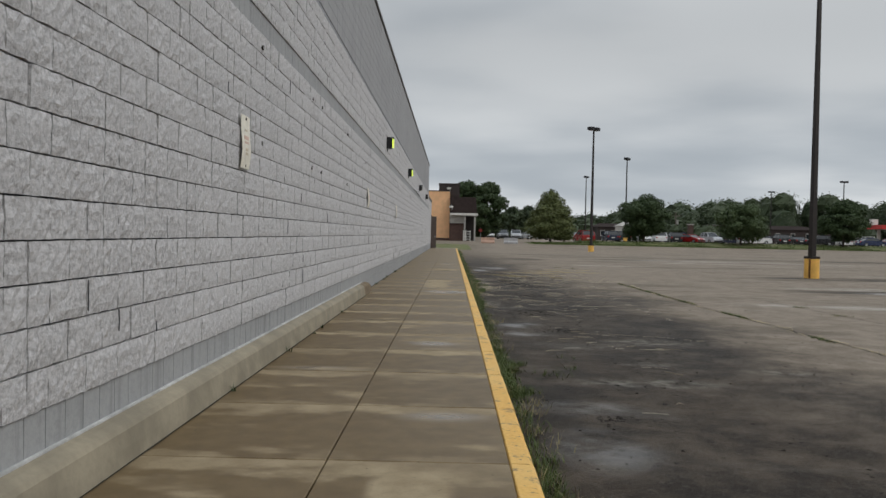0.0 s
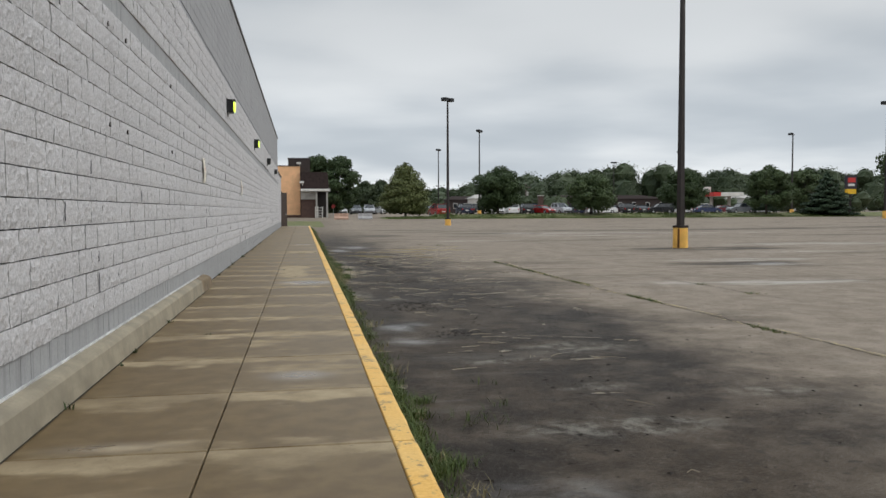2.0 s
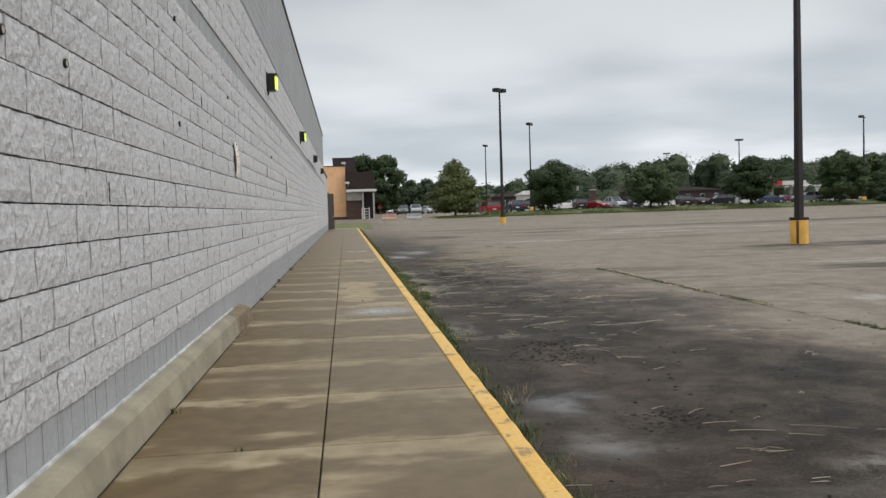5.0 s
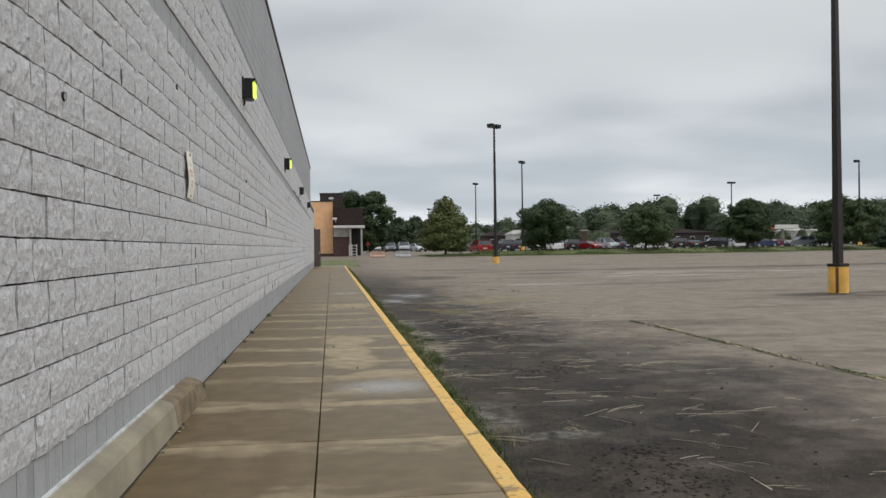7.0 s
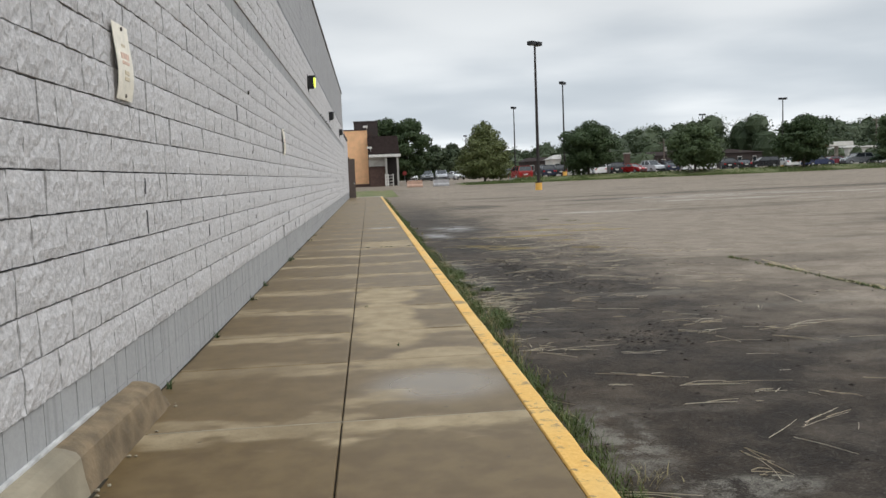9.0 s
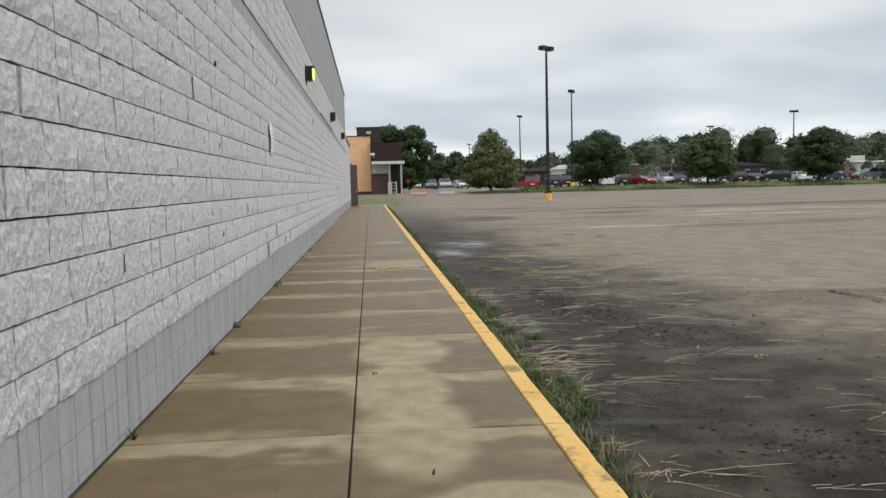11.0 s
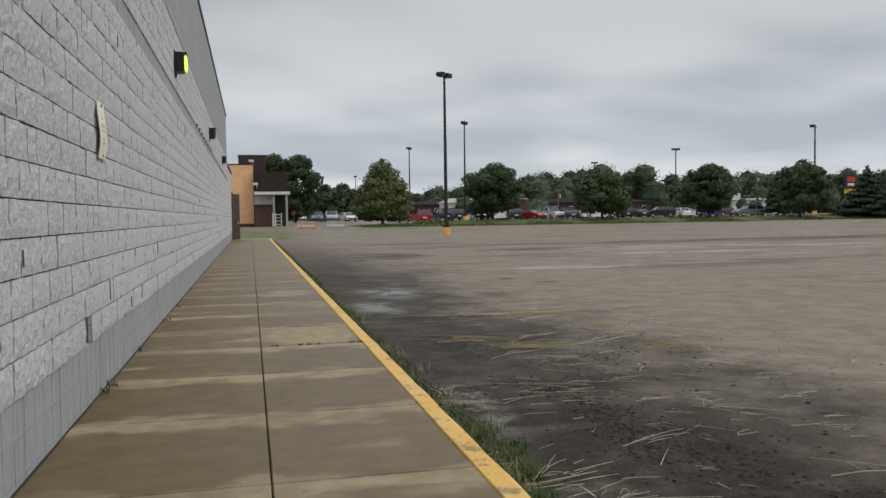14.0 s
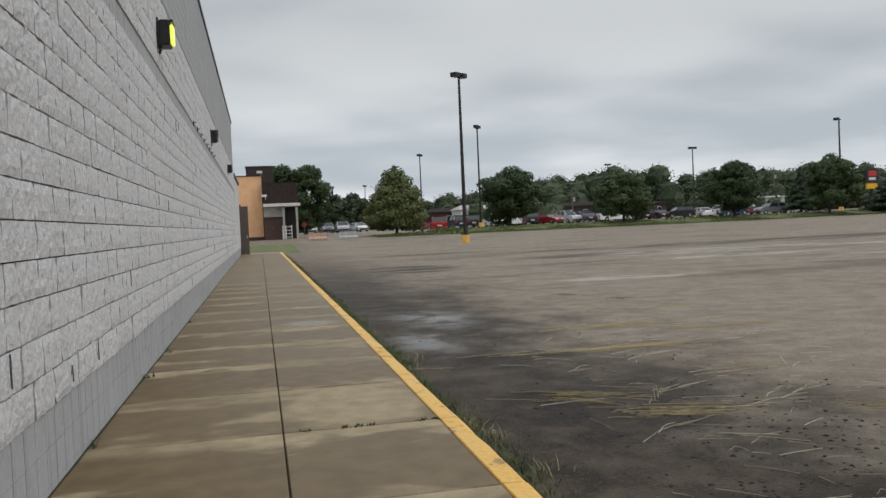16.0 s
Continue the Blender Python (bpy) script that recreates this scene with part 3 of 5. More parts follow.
for k in range(11):
    z = UP0 + k * (6.80 - UP0) / 11
    places += [(WX - 0.006, Y0 + LONG * i + (LONG / 2 if k % 2 else 0), z, rng.randrange(4)) for i in range(int((Y1 - Y0) / LONG) - 1)]
upper = [block_shape(rng, LONG, (6.80 - UP0) / 11, 2, 2, 0.02, 0.002, 0.004, 0.003) for _ in range(4)]
run_of("upper_blocks", places, upper, upper_many, wall, "smoother grey blocks of the upper wall")

# smooth base courses, scored every 0.2 m
small = [block_shape(rng, 0.2032, COURSE, 2, 2, 0.02, 0.0015, 0.003, 0.007) for _ in range(6)]
small_meshes = [shape_mesh("base_block", s, smooth_one) for s in small]
base_rest, base_single = [], []
for k in range(3):
    z = SPLIT0 - (k + 1) * COURSE
    for i in range(int((Y1 - Y0) / 0.2032)):
        y = Y0 + i * 0.2032
        (base_single if 14.0 < y < 26.0 and k < 2 else base_rest).append((WX - 0.013, y, z, rng.randrange(6)))
run_of("base_blocks", base_rest, small, smooth_many, wall, "smooth blue-grey base blocks")

store = thing("store_building", 0, 0, 0, "plain closed store body behind the block wall", "building", kind="structure")
part("body", boxed(-40, WX - 0.66, Y0, 72.5, -0.4, 4.1), M_CORE, store)
part("upper_body", boxed(-40, WX - 0.66, Y0, Y1 - 0.02, 4.11, 6.5), M_CORE, store)

# lower wall past the tall part, and the brown panel beside its end
low_wall = thing("wall_west_low", 0, 0, 0, "lower grey block wall beyond the tall store wall", "wall", kind="structure")
part("wall_core", boxed(WX - 0.6, WX - 0.02, Y1 + 0.01, 72.6, -0.4, 4.2), M_CORE, low_wall)
part("coping", boxed(WX - 0.62, WX + 0.05, Y1 + 0.04, 72.7, 4.2, 4.36, 0.02), M_COPING, low_wall, "dark metal cap")
places = []
for k in range(18):
    places += [(WX, Y1 + 0.02 + LONG * i, SPLIT0 + k * COURSE, rng.randrange(14)) for i in range(22)]
run_of("split_face_blocks", places, rough_shapes, split_many, low_wall, "rough grey blocks")
panel = thing("steel_door", WX + 0.17, 71.9, 0, "brown steel door standing open from the wall end", "door")
part("door_leaf", boxed(-0.17, 0.33, -0.05, 0.05, 0.02, 2.9, 0.01), M_DOORBROWN, panel)
part("door_frame", boxed(-0.17, -0.08, 0.06, 0.9, 0.0, 3.0, 0.01), M_BRONZE, panel)
part("door_handle", boxed(0.2, 0.26, -0.10, -0.052, 1.0, 1.2, 0.01), M_RIM, panel)

# ---- walkway: slabs, kerb, ledge ----
JOINTS = [-7.6, -6.08, -4.55, -3.03, -1.50, 0.02, 1.544, 3.068, 4.591, 6.115, 7.59, 9.16, 10.55, 11.92, 13.35, 14.875, 16.4, 17.6, 18.99, 20.52, 22.04, 23.56, 25.08, 26.60]
while JOINTS[-1] < 73.0:
    JOINTS.append(JOINTS[-1] + 1.5)
WALK_L, MID, KERB_IN, KERB_OUT = WX - 0.02, 0.797, 1.866, 2.012
walkway = thing("pavement", 0, 0, 0, "damp brown concrete walkway in two rows of slabs", "walkway", kind="structure")
part("bedding", boxed(WALK_L, KERB_IN, JOINTS[0], JOINTS[-1], -0.35, -0.025), M_BED, walkway)
part("end_strip", boxed(WALK_L, KERB_OUT + 0.1, JOINTS[-1] + 0.01, JOINTS[-1] + 0.9, -0.35, 0.0, 0.02), M_PALE, walkway, "pale concrete end strip")

part("joint_filler", boxed(WX + 0.16, KERB_IN - 0.01, 14.868, 14.882, -0.02, -0.002), M_LEDGE, walkway, "pale joint filler")
kerb = thing("kerb", 0, 0, 0, "yellow painted concrete kerb, chipped and worn", "kerb", kind="structure")

# ledge of sloped concrete at the wall's foot, broken at its end
r2 = random.Random(3)
lv, lf = [], []
prof = ((WX - 0.012, 0.238), (WX + 0.05, 0.226), (WX + 0.098, 0.206), (WX + 0.116, 0.180), (WX + 0.132, 0.09), (WX + 0.145, -0.01))
steps = [JOINTS[0] + i * 0.5 for i in range(int((13.2 - JOINTS[0]) / 0.5) + 1)]
steps += [steps[-1] + 0.09 * (i + 1) for i in range(int((15.55 - steps[-1]) / 0.09))]
for y in steps:
    worn = step(y, 13.7, 15.5)
    for j, (x, z) in enumerate(prof):
        jag = r2.uniform(-1, 1) * (0.0006 + 0.0045 * worn)
        lv.append((x + (jag if 0 < j else 0), y + (r2.uniform(-0.02, 0.02) if worn > 0 else 0), max(-0.01, z * (1 - 0.10 * worn - 0.75 * step(y, 15.28, 15.52)) + (jag if 0 < j < 5 else 0))))
n = len(prof)
for i in range(len(steps) - 1):
    for j in range(n - 1):
        a = i * n + j
        lf.append((a, a + 1, a + n + 1, a + n))
lf.append(tuple((len(steps) - 1) * n + j for j in range(n - 1, -1, -1)))
split = 13.95
worn_f = [f for f in lf if sum(lv[i][1] for i in f) / len(f) > split]
ledge = raw("concrete_ledge", lv, [f for f in lf if f not in worn_f], M_LEDGE)
ledge_end = raw("worn_end", lv, worn_f, M_LEDGE_WORN, ledge)
ledge_end["label"] = "brown weathered end with its surface flaked off"
tagged(ledge, "sloped concrete ledge along the wall's foot, crumbled at its end", "ledge", kind="structure")
tagged(part("sealant_strip", boxed(WX - 0.016, WX + 0.006, JOINTS[0], 14.6, 0.228, 0.248, 0.003), M_CAULK, ledge), "white sealant line")
dirt_v, dirt_f = [], []
for lo, hi, cx in ((JOINTS[0], 14.2, WX + 0.150), (15.5, 63.0, WX - 0.004)):
    o, y = len(dirt_v), lo
    while y < hi:
        w = 0.004 + 0.010 * max(0.0, 0.3 + noise.noise(Vector((y * 1.9, cx, 2.0))))
        dirt_v += [(cx - 0.008, y, 0.004), (cx + w, y + 0.01, 0.0035)]
        if len(dirt_v) - o > 2:
            n = len(dirt_v)
            dirt_f.append((n - 4, n - 3, n - 1, n - 2))
        y += 0.11
tagged(raw("joint_dirt", dirt_v, dirt_f, M_BED, walkway), "uneven dark dirt along the wall's foot")


def rubble(x, y, s, r):
    bm = bmesh.new()
    bmesh.ops.create_icosphere(bm, subdivisions=1, radius=s)
    for v in bm.verts:
        v.co = Vector((v.co.x * r.uniform(0.7, 1.5), v.co.y * r.uniform(0.7, 1.5), max(-s * 0.4, v.co.z * r.uniform(0.4, 0.8))))
    ob = new("concrete_fragment", mesh_of("concrete_fragment", bm, M_LEDGE))
    ob.location = (x, y, s * 0.36)
    return tagged(ob, "broken concrete fragment beside the ledge", "rubble", "ledge fragments")


for _ in range(16):
    rubble(WX + r2.uniform(0.155, 0.21), r2.uniform(13.2, 15.6), r2.uniform(0.006, 0.018), r2)

# ---- wall fittings ----
def wall_pack(y, lit):
    """Box lamp on the wall: back plate, hood, lens on its front."""
    t = thing("wall_lamp", WX, y, 3.78, "black box wall lamp with a glowing yellow-green lens" if lit else "black box wall lamp, unlit", "wall lamp", "wall lamps")
    part("back_plate", boxed(0.0, 0.03, -0.17, 0.17, -0.04, 0.32, 0.006), M_BLACK, t)
    bm = boxed(0.03, 0.16, -0.15, 0.15, -0.02, 0.30, 0.012)
    part("housing", bm, M_BLACK, t)
    part("visor", boxed(0.16, 0.205, -0.15, 0.15, 0.262, 0.30, 0.006), M_BLACK, t)
    lens = bmesh.new()
    box(lens, 0.162, 0.198, -0.125, 0.125, 0.0, 0.255, 0.016)
    part("lens", lens, M_LENS_ON if lit else M_LENS_OFF, t, "glowing yellow-green lens" if lit else "dull grey lens")
    part("conduit", rod(bmesh.new(), (0.02, 0, -0.10), (0.02, 0, -0.04), 0.012, 0.012), M_BLACK, t)


for y, lit in ((20.61, True), (32.12, True), (43.70, False), (55.2, False)):
    wall_pack(y, lit)


def notice(y, z0, z1, bow):
    """A bowed, faded plate held by two screws."""
    t = thing("notice_plate", WX + 0.012, y, z0, "bowed cream notice plate with faded red print", "sign", "wall notices")
    w, h = 0.31, z1 - z0
    rows = 10
    v, f = [], []
    for k in range(rows + 1):
        s = k / rows
        out = 0.004 + bow * math.sin(math.pi * s) + 0.006 * math.sin(2 * math.pi * s)
        for d in (0, 0.003):
            v += [(out + d, -w / 2, h * s), (out + d + 0.004, 0.0, h * s), (out + d, w / 2, h * s)]
    for k in range(rows):
        a, b = k * 6, (k + 1) * 6
        for q in (0, 1):
            f += [(a + 3 + q, a + 4 + q, b + 4 + q, b + 3 + q), (a + 1 + q, a + q, b + q, b + 1 + q)]
        f += [(a, a + 3, b + 3, b), (a + 5, a + 2, b + 2, b + 5)]
    f += [(0, 1, 4, 3), (1, 2, 5, 4)]
    e = rows * 6
    f += [(e + 1, e, e + 3, e + 4), (e + 2, e + 1, e + 4, e + 5)]
    raw("plate", v, f, M_PLATE, t, smooth=False)

    def bar(c, half_w, tall, mat):
        s = c / h
        out = 0.0128 + bow * math.sin(math.pi * s) + 0.006 * math.sin(2 * math.pi * s)
        part("print_bar", boxed(out - 0.006, out, -half_w, half_w, c - tall / 2, c + tall / 2), mat, t, "faded unreadable print")

    bar(h * 0.58, 0.075, 0.034, M_PINK)
    bar(h * 0.49, 0.065, 0.018, M_PINK)
    bar(h * 0.36, 0.04, 0.022, M_TAN)
    bar(h * 0.28, 0.04, 0.022, M_TAN)
    bar(h * 0.72, 0.035, 0.016, M_TAN)
    for s in (0.06, 0.94):
        out = 0.010 + bow * math.sin(math.pi * s)
        part("screw", rod(bmesh.new(), (-0.012, 0, h * s), (out + 0.006, 0, h * s), 0.012, 0.012, 10), M_RUST, t)


notice(4.336, 1.888, 2.372, 0.012)
notice(15.41, 1.888, 2.333, 0.020)
notice(24.84, 1.832, 2.279, 0.018)


def ring_anchor(y, z):
    t = thing("anchor_sleeve", WX + 0.01, y, z, "small dark pipe sleeve set in the wall", "anchor", "pipe sleeves")
    bm = bmesh.new()
    n = 14
    outer, inner = [], []
    for x in (-0.02, 0.004):
        for rad, keep in ((0.024, outer), (0.018, inner)):
            keep.append([bm.verts.new((x, rad * math.cos(2 * math.pi * i / n), rad * math.sin(2 * math.pi * i / n))) for i in range(n)])
    for i in range(n):
        j = (i + 1) % n
        bm.faces.new((outer[0][i], outer[0][j], outer[1][j], outer[1][i]))
        bm.faces.new((inner[0][j], inner[0][i], inner[1][i], inner[1][j]))
        bm.faces.new((outer[1][i], outer[1][j], inner[1][j], inner[1][i]))
    part("sleeve", bm, M_BRONZE, t)
    part("plug", rod(bmesh.new(), (-0.02, 0, 0), (0.003, 0, 0), 0.0175, 0.0175, 12), M_PALE, t)


for y, z in ((5.03, 3.15), (5.06, 2.20), (8.0, 2.19), (8.8, 2.19), (11.75, 2.19), (8.0, 3.13), (8.8, 3.13), (11.75, 3.10), (14.9, 2.85), (20.88, 2.50), (20.87, 1.76), (20.88, 0.95), (31.3, 1.98)):
    ring_anchor(y, z)
for i in range(8):
    t = thing("wall_hook", WX, 37.6 + i * 1.02, 3.50, "small dark steel hook on the wall's band", "hook", "wall hooks")
    part("hook_plate", boxed(-0.005, 0.012, -0.03, 0.03, -0.05, 0.05, 0.004), M_BLACK, t)
    part("hook_arm", rod(bmesh.new(), (0.01, 0, 0.0), (0.055, 0, 0.015), 0.010, 0.008), M_BLACK, t)


# worn gaps at the blocks' upright joints
gouge_v, gouge_f = [], []
r8 = random.Random(83)
for _ in range(64):
    row = r8.choice((0, 0, 0, 1, 1, 2, 2, 3, 4, 5, 6, 8, 10, 12))
    y = Y0 + (0.0 if row % 2 else LONG / 2) + LONG / 2 * r8.randrange(int((Y1 - Y0) / LONG * 2))
    z0 = SPLIT0 + COURSE * (row + r8.uniform(0.0, 0.4))
    tall, wide, o = COURSE * r8.uniform(0.3, 0.9), r8.uniform(0.002, 0.0055), len(gouge_v)
    for k in range(5):
        c, w = y + r8.uniform(-0.006, 0.006), wide * (0.35, 1.0, 0.8, 1.0, 0.25)[k] * r8.uniform(0.7, 1.3)
        zz = min(z0 + tall * k / 4, SPLIT0 + COURSE * (row + 1))
        gouge_v += [(WX + 0.004, c - w, zz), (WX + 0.0115, c, zz), (WX + 0.004, c + w, zz)]
        if k:
            a = o + 3 * (k - 1)
            gouge_f += [(a, a + 1, a + 4, a + 3), (a + 1, a + 2, a + 5, a + 4)]
tagged(raw("worn_joint_gaps", gouge_v, gouge_f, M_MORTAR, wall), "dark worn gaps at upright block joints", kind="stuff")

# ---- lamp posts ----
def lamp_post(x, y, top, heads, turn=0.0, rust=True, base_top=0.80):
    z = ground_z(x, y)
    t = thing("street_lamp", x, y, z, "tall dark bronze car park lamp on a yellow concrete base", "street lamp", "car park lamps", turn=turn)
    h = top - z
    bm = bmesh.new()
    bmesh.ops.create_cone(bm, cap_ends=True, segments=24, radius1=0.30, radius2=0.29, depth=base_top + 0.18, matrix=Matrix.Translation((0, 0, base_top / 2 - 0.09)))
    b = part("base", bm, M_BASE, t, "yellow painted concrete base")
    if rust:
        part("rust_streak", boxed(-0.275, -0.245, -0.20, -0.11, 0.02, 0.79, 0.004), M_RUSTY, b, "rust-brown streak")
    part("base_cover", boxed(-0.23, 0.23, -0.23, 0.23, base_top, base_top + 0.10, 0.02), M_BRONZE, t)
    bm = bmesh.new()
    rod(bm, (0, 0, base_top + 0.1), (0, 0, h - 0.2), 0.155, 0.085, 4)
    bmesh.ops.rotate(bm, matrix=Matrix.Rotation(radians(45), 3, "Z"), verts=bm.verts)
    part("pole", bm, M_BRONZE, t)
    part("bracket", boxed(-0.34, 0.34, -0.05, 0.05, h - 0.30, h - 0.20, 0.01), M_BRONZE, t)
    for k in heads:
        head = part("lamp_head", boxed(min(k * 0.12, k * 0.72), max(k * 0.12, k * 0.72), -0.28, 0.28, h - 0.30, h + 0.02, 0.03), M_BLACK, t)
        part("lens", boxed(min(k * 0.17, k * 0.67), max(k * 0.17, k * 0.67), -0.22, 0.22, h - 0.325, h - 0.302), M_LENS_OFF, head)


lamp_post(16.30, 30.66, 12.5, (-1, 1), 20)
lamp_post(15.70, 80.66, 12.45, (-1, 1), 40, False, 0.62)
lamp_post(26.73, 116.6, 12.9, (-1, 1), 60, False)
lamp_post(75.3, 114.95, 12.9, (-1,), 10, False)
lamp_post(73.8, 149.6, 12.6, (-1, 1), 0, False)
lamp_post(61.7, 77.0, 12.5, (-1, 1), 12, False)
lamp_post(26.75, 153.0, 12.8, (-1, 1), 60, False)
lamp_post(75.65, 188.9, 12.8, (-1, 1), 0, False)
lamp_post(27.6, 232.0, 12.0, (-1, 1), 60, False)


# ---- trees ----
def leaf_cloud(r, lobes, count, size, drop=0.0, core=0.0):
    """Small folded leaf sprays on and in a set of lobes."""
    verts, faces = [], []
    weights = [a * b * c for (_, _, _, a, b, c) in lobes]
    for cx, cy, cz, a, b, c in lobes if core else ():
        o = len(verts)
        n, rings = 8, 4
        for j in range(rings + 1):
            e = math.pi * (j / rings - 0.5)
            for i in range(n):
                q, k = 2 * math.pi * (i + 0.5 * (j % 2)) / n, core * r.uniform(0.75, 1.1)
                verts.append(Vector((cx + a * k * math.cos(e) * math.cos(q), cy + b * k * math.cos(e) * math.sin(q), cz + c * k * math.sin(e))))
        for j in range(rings):
            for i in range(n):
                faces.append((o + j * n + i, o + j * n + (i + 1) % n, o + (j + 1) * n + (i + 1) % n, o + (j + 1) * n + i))
    for _ in range(count):
        cx, cy, cz, a, b, c = r.choices(lobes, weights)[0]
        d = Vector((r.gauss(0, 1), r.gauss(0, 1), r.gauss(0, 1))).normalized()
        s = r.uniform(0.35, 1.0) ** 0.45 * r.uniform(0.92, 1.08)
        p = Vector((cx + d.x * a * s, cy + d.y * b * s, cz + d.z * c * s))
        nrm = (d * 0.9 + Vector((r.gauss(0, 0.5), r.gauss(0, 0.5), r.gauss(0.35, 0.5)))).normalized()
        u = nrm.orthogonal().normalized()
        u.rotate(Matrix.Rotation(r.uniform(0, 6.283), 3, nrm))
        w = nrm.cross(u)
        k = size * r.uniform(0.55, 1.25)
        o = len(verts)
        fold = nrm * (k * 0.25)
        verts += [p - u * k - fold * drop, p + w * k * 0.55, p + u * k - fold, p - w * k * 0.55]
        faces += [(o, o + 1, o + 2), (o, o + 2, o + 3)]
    return verts, faces


def tree(name, x, y, top, radius, low, mat, seed, label, shape="round", count=4200, size=0.26, trunk=0.16):
    r = random.Random(seed)
    z = ground_z(x, y) + mound(x, y) + 0.02
    t = thing(name, x, y, z, label, "tree")
    h = top - z
    bm = bmesh.new()
    rod(bm, (0, 0, 0), (0.05, 0.03, h * 0.45), trunk, trunk * 0.6, 10)
    rod(bm, (0.05, 0.03, h * 0.45), (0, 0, h * 0.85), trunk * 0.6, trunk * 0.2, 8)
    for i in range(9):
        a = i * 2.4 + r.uniform(-0.3, 0.3)
        s = h * r.uniform(0.25, 0.6)
        rod(bm, (0, 0, s), (math.cos(a) * radius * 0.7, math.sin(a) * radius * 0.7, s + h * 0.18), trunk * 0.35, trunk * 0.1, 6)
    part("trunk", bm, M_BARK, t)
    lobes = []
    span = h - low
    if shape == "cone":
        for i in range(34):
            s = (i + 0.5) / 34
            rr = radius * (1 - s) ** 0.6 * min(1.0, 0.66 + 2.0 * s) * r.uniform(0.86, 1.1)
            a = i * 2.4
            lobes.append((math.cos(a) * rr * 0.55, math.sin(a) * rr * 0.55, low + span * s * 0.94, rr * 0.55 + 0.25, rr * 0.55 + 0.25, span * 0.11))
    elif shape == "spruce":
        for i in range(40):
            s = (i + 0.5) / 40
            rr = radius * (1 - s) * r.uniform(0.75, 1.1)
            a = i * 2.4
            lobes.append((math.cos(a) * rr * 0.6, math.sin(a) * rr * 0.6, low + span * s, rr * 0.5 + 0.12, rr * 0.5 + 0.12, span * 0.045))
    else:
        for i in range(30):
            a, e = i * 2.4, (i + 0.5) / 30
            rr = radius * math.sqrt(max(0.05, 1 - (2 * e - 0.9) ** 2)) * r.uniform(0.62, 0.95)
            k = radius * r.uniform(0.15, 0.38)
            out = r.uniform(0.42, 1.06)
            lobes.append((math.cos(a) * rr * out, math.sin(a) * rr * out, low + span * (0.08 + 0.84 * e) - k * 0.25 + r.uniform(-0.3, 0.3), k * r.uniform(0.8, 1.3), k, k * r.uniform(0.5, 0.85)))
        for i in range(9):
            a = r.uniform(0, 6.283)
            q = radius * r.uniform(0.1, 0.55)
            lobes.append((math.cos(a) * q, math.sin(a) * q, h - r.uniform(0.15, 0.9) - q * 0.35, 0.45, 0.45, r.uniform(0.35, 0.7)))
    v, f = leaf_cloud(r, lobes, count, size, core=0.5)
    raw("crown", v, f, mat, t)
    return t


tree("tree", 14.2, 103.0, 7.4, 3.75, 0.85, M_LEAF_OLIVE, 11, "dense olive-green young tree with a pointed crown", "cone", 18000, 0.15)
tree("tree", 26.2, 103.0, 6.85, 3.9, 1.3, M_LEAF_DARK, 12, "dark green round-crowned tree on the grass island", count=17000, size=0.15)
tree("tree", 38.0, 101.0, 6.0, 4.0, 1.2, M_LEAF_MID, 13, "spreading green tree on the grass island", count=16000, size=0.15)
tree("tree", 50.9, 101.0, 6.6, 3.9, 1.0, M_LEAF_DARK, 14, "dark green tree with an uneven top", count=16000, size=0.15)
tree("tree", 62.3, 100.5, 7.0, 3.7, 0.9, M_LEAF_MID, 15, "rounded green tree beside parked cars", count=17000, size=0.15)
tree("conifer", 70.9, 100.0, 6.5, 3.9, 0.1, M_NEEDLE, 16, "wide dark conifer reaching the ground", "spruce", 13000, 0.17)
tree("tree", 76.5, 90.0, 10.3, 6.6, 0.8, M_LEAF_MID, 17, "large leafy tree at the car park's edge", count=13000, size=0.25, trunk=0.25)
tree("tree", 104.5, 156.0, 10.0, 5.0, 0.7, M_LEAF_MID, 18, "large green tree behind the island", count=6000, size=0.3)
tree("spruce", 80.3, 130.0, 7.6, 2.4, 0.5, M_NEEDLE, 19, "dark pointed spruce behind the car park", "spruce", 4000, 0.24)
tree("tree", 7.2, 141.0, 10.5, 5.0, 1.0, M_LEAF_DARK, 20, "tall dark leafy tree behind the brown building", count=19000, size=0.2, trunk=0.3)
tree("tree", 3.9, 143.0, 10.9, 4.8, 1.5, M_LEAF_DARK, 21, "tall dark leafy tree behind the brown building", count=14000, size=0.2, trunk=0.3)
tree("tree", 14.0, 172.0, 7.4, 4.2, 0.5, M_LEAF_FAR, 22, "far green tree beyond the parked cars", count=3500, size=0.36)
tree("tree", 18.5, 180.0, 8.0, 4.5, 0.5, M_LEAF_FAR, 23, "far green tree beyond the parked cars", count=3500, size=0.36)

r3 = random.Random(5)
woods = []
for i in range(190):
    x = -30 + i * 1.75 + r3.uniform(-1.5, 1.5)
    y = r3.uniform(205, 250)
    topz = 8.0 + 3.2 * noise.noise(Vector((x * 0.05, 3.1, 0))) + 4.2 * step(x, 45, 85) + r3.uniform(-1.2, 1.5)
    rr = r3.uniform(2.8, 4.8)
    woods.append((x, y, max(2.0, topz - rr * 0.9), rr, rr, rr * 0.9))
    woods.append((x + r3.uniform(-2, 2), y - 3, topz * 0.35, rr * 1.3, rr, topz * 0.42))
    woods.append((x + r3.uniform(-2, 2), y + 4, topz * 0.55, rr * 1.2, rr, topz * 0.4))
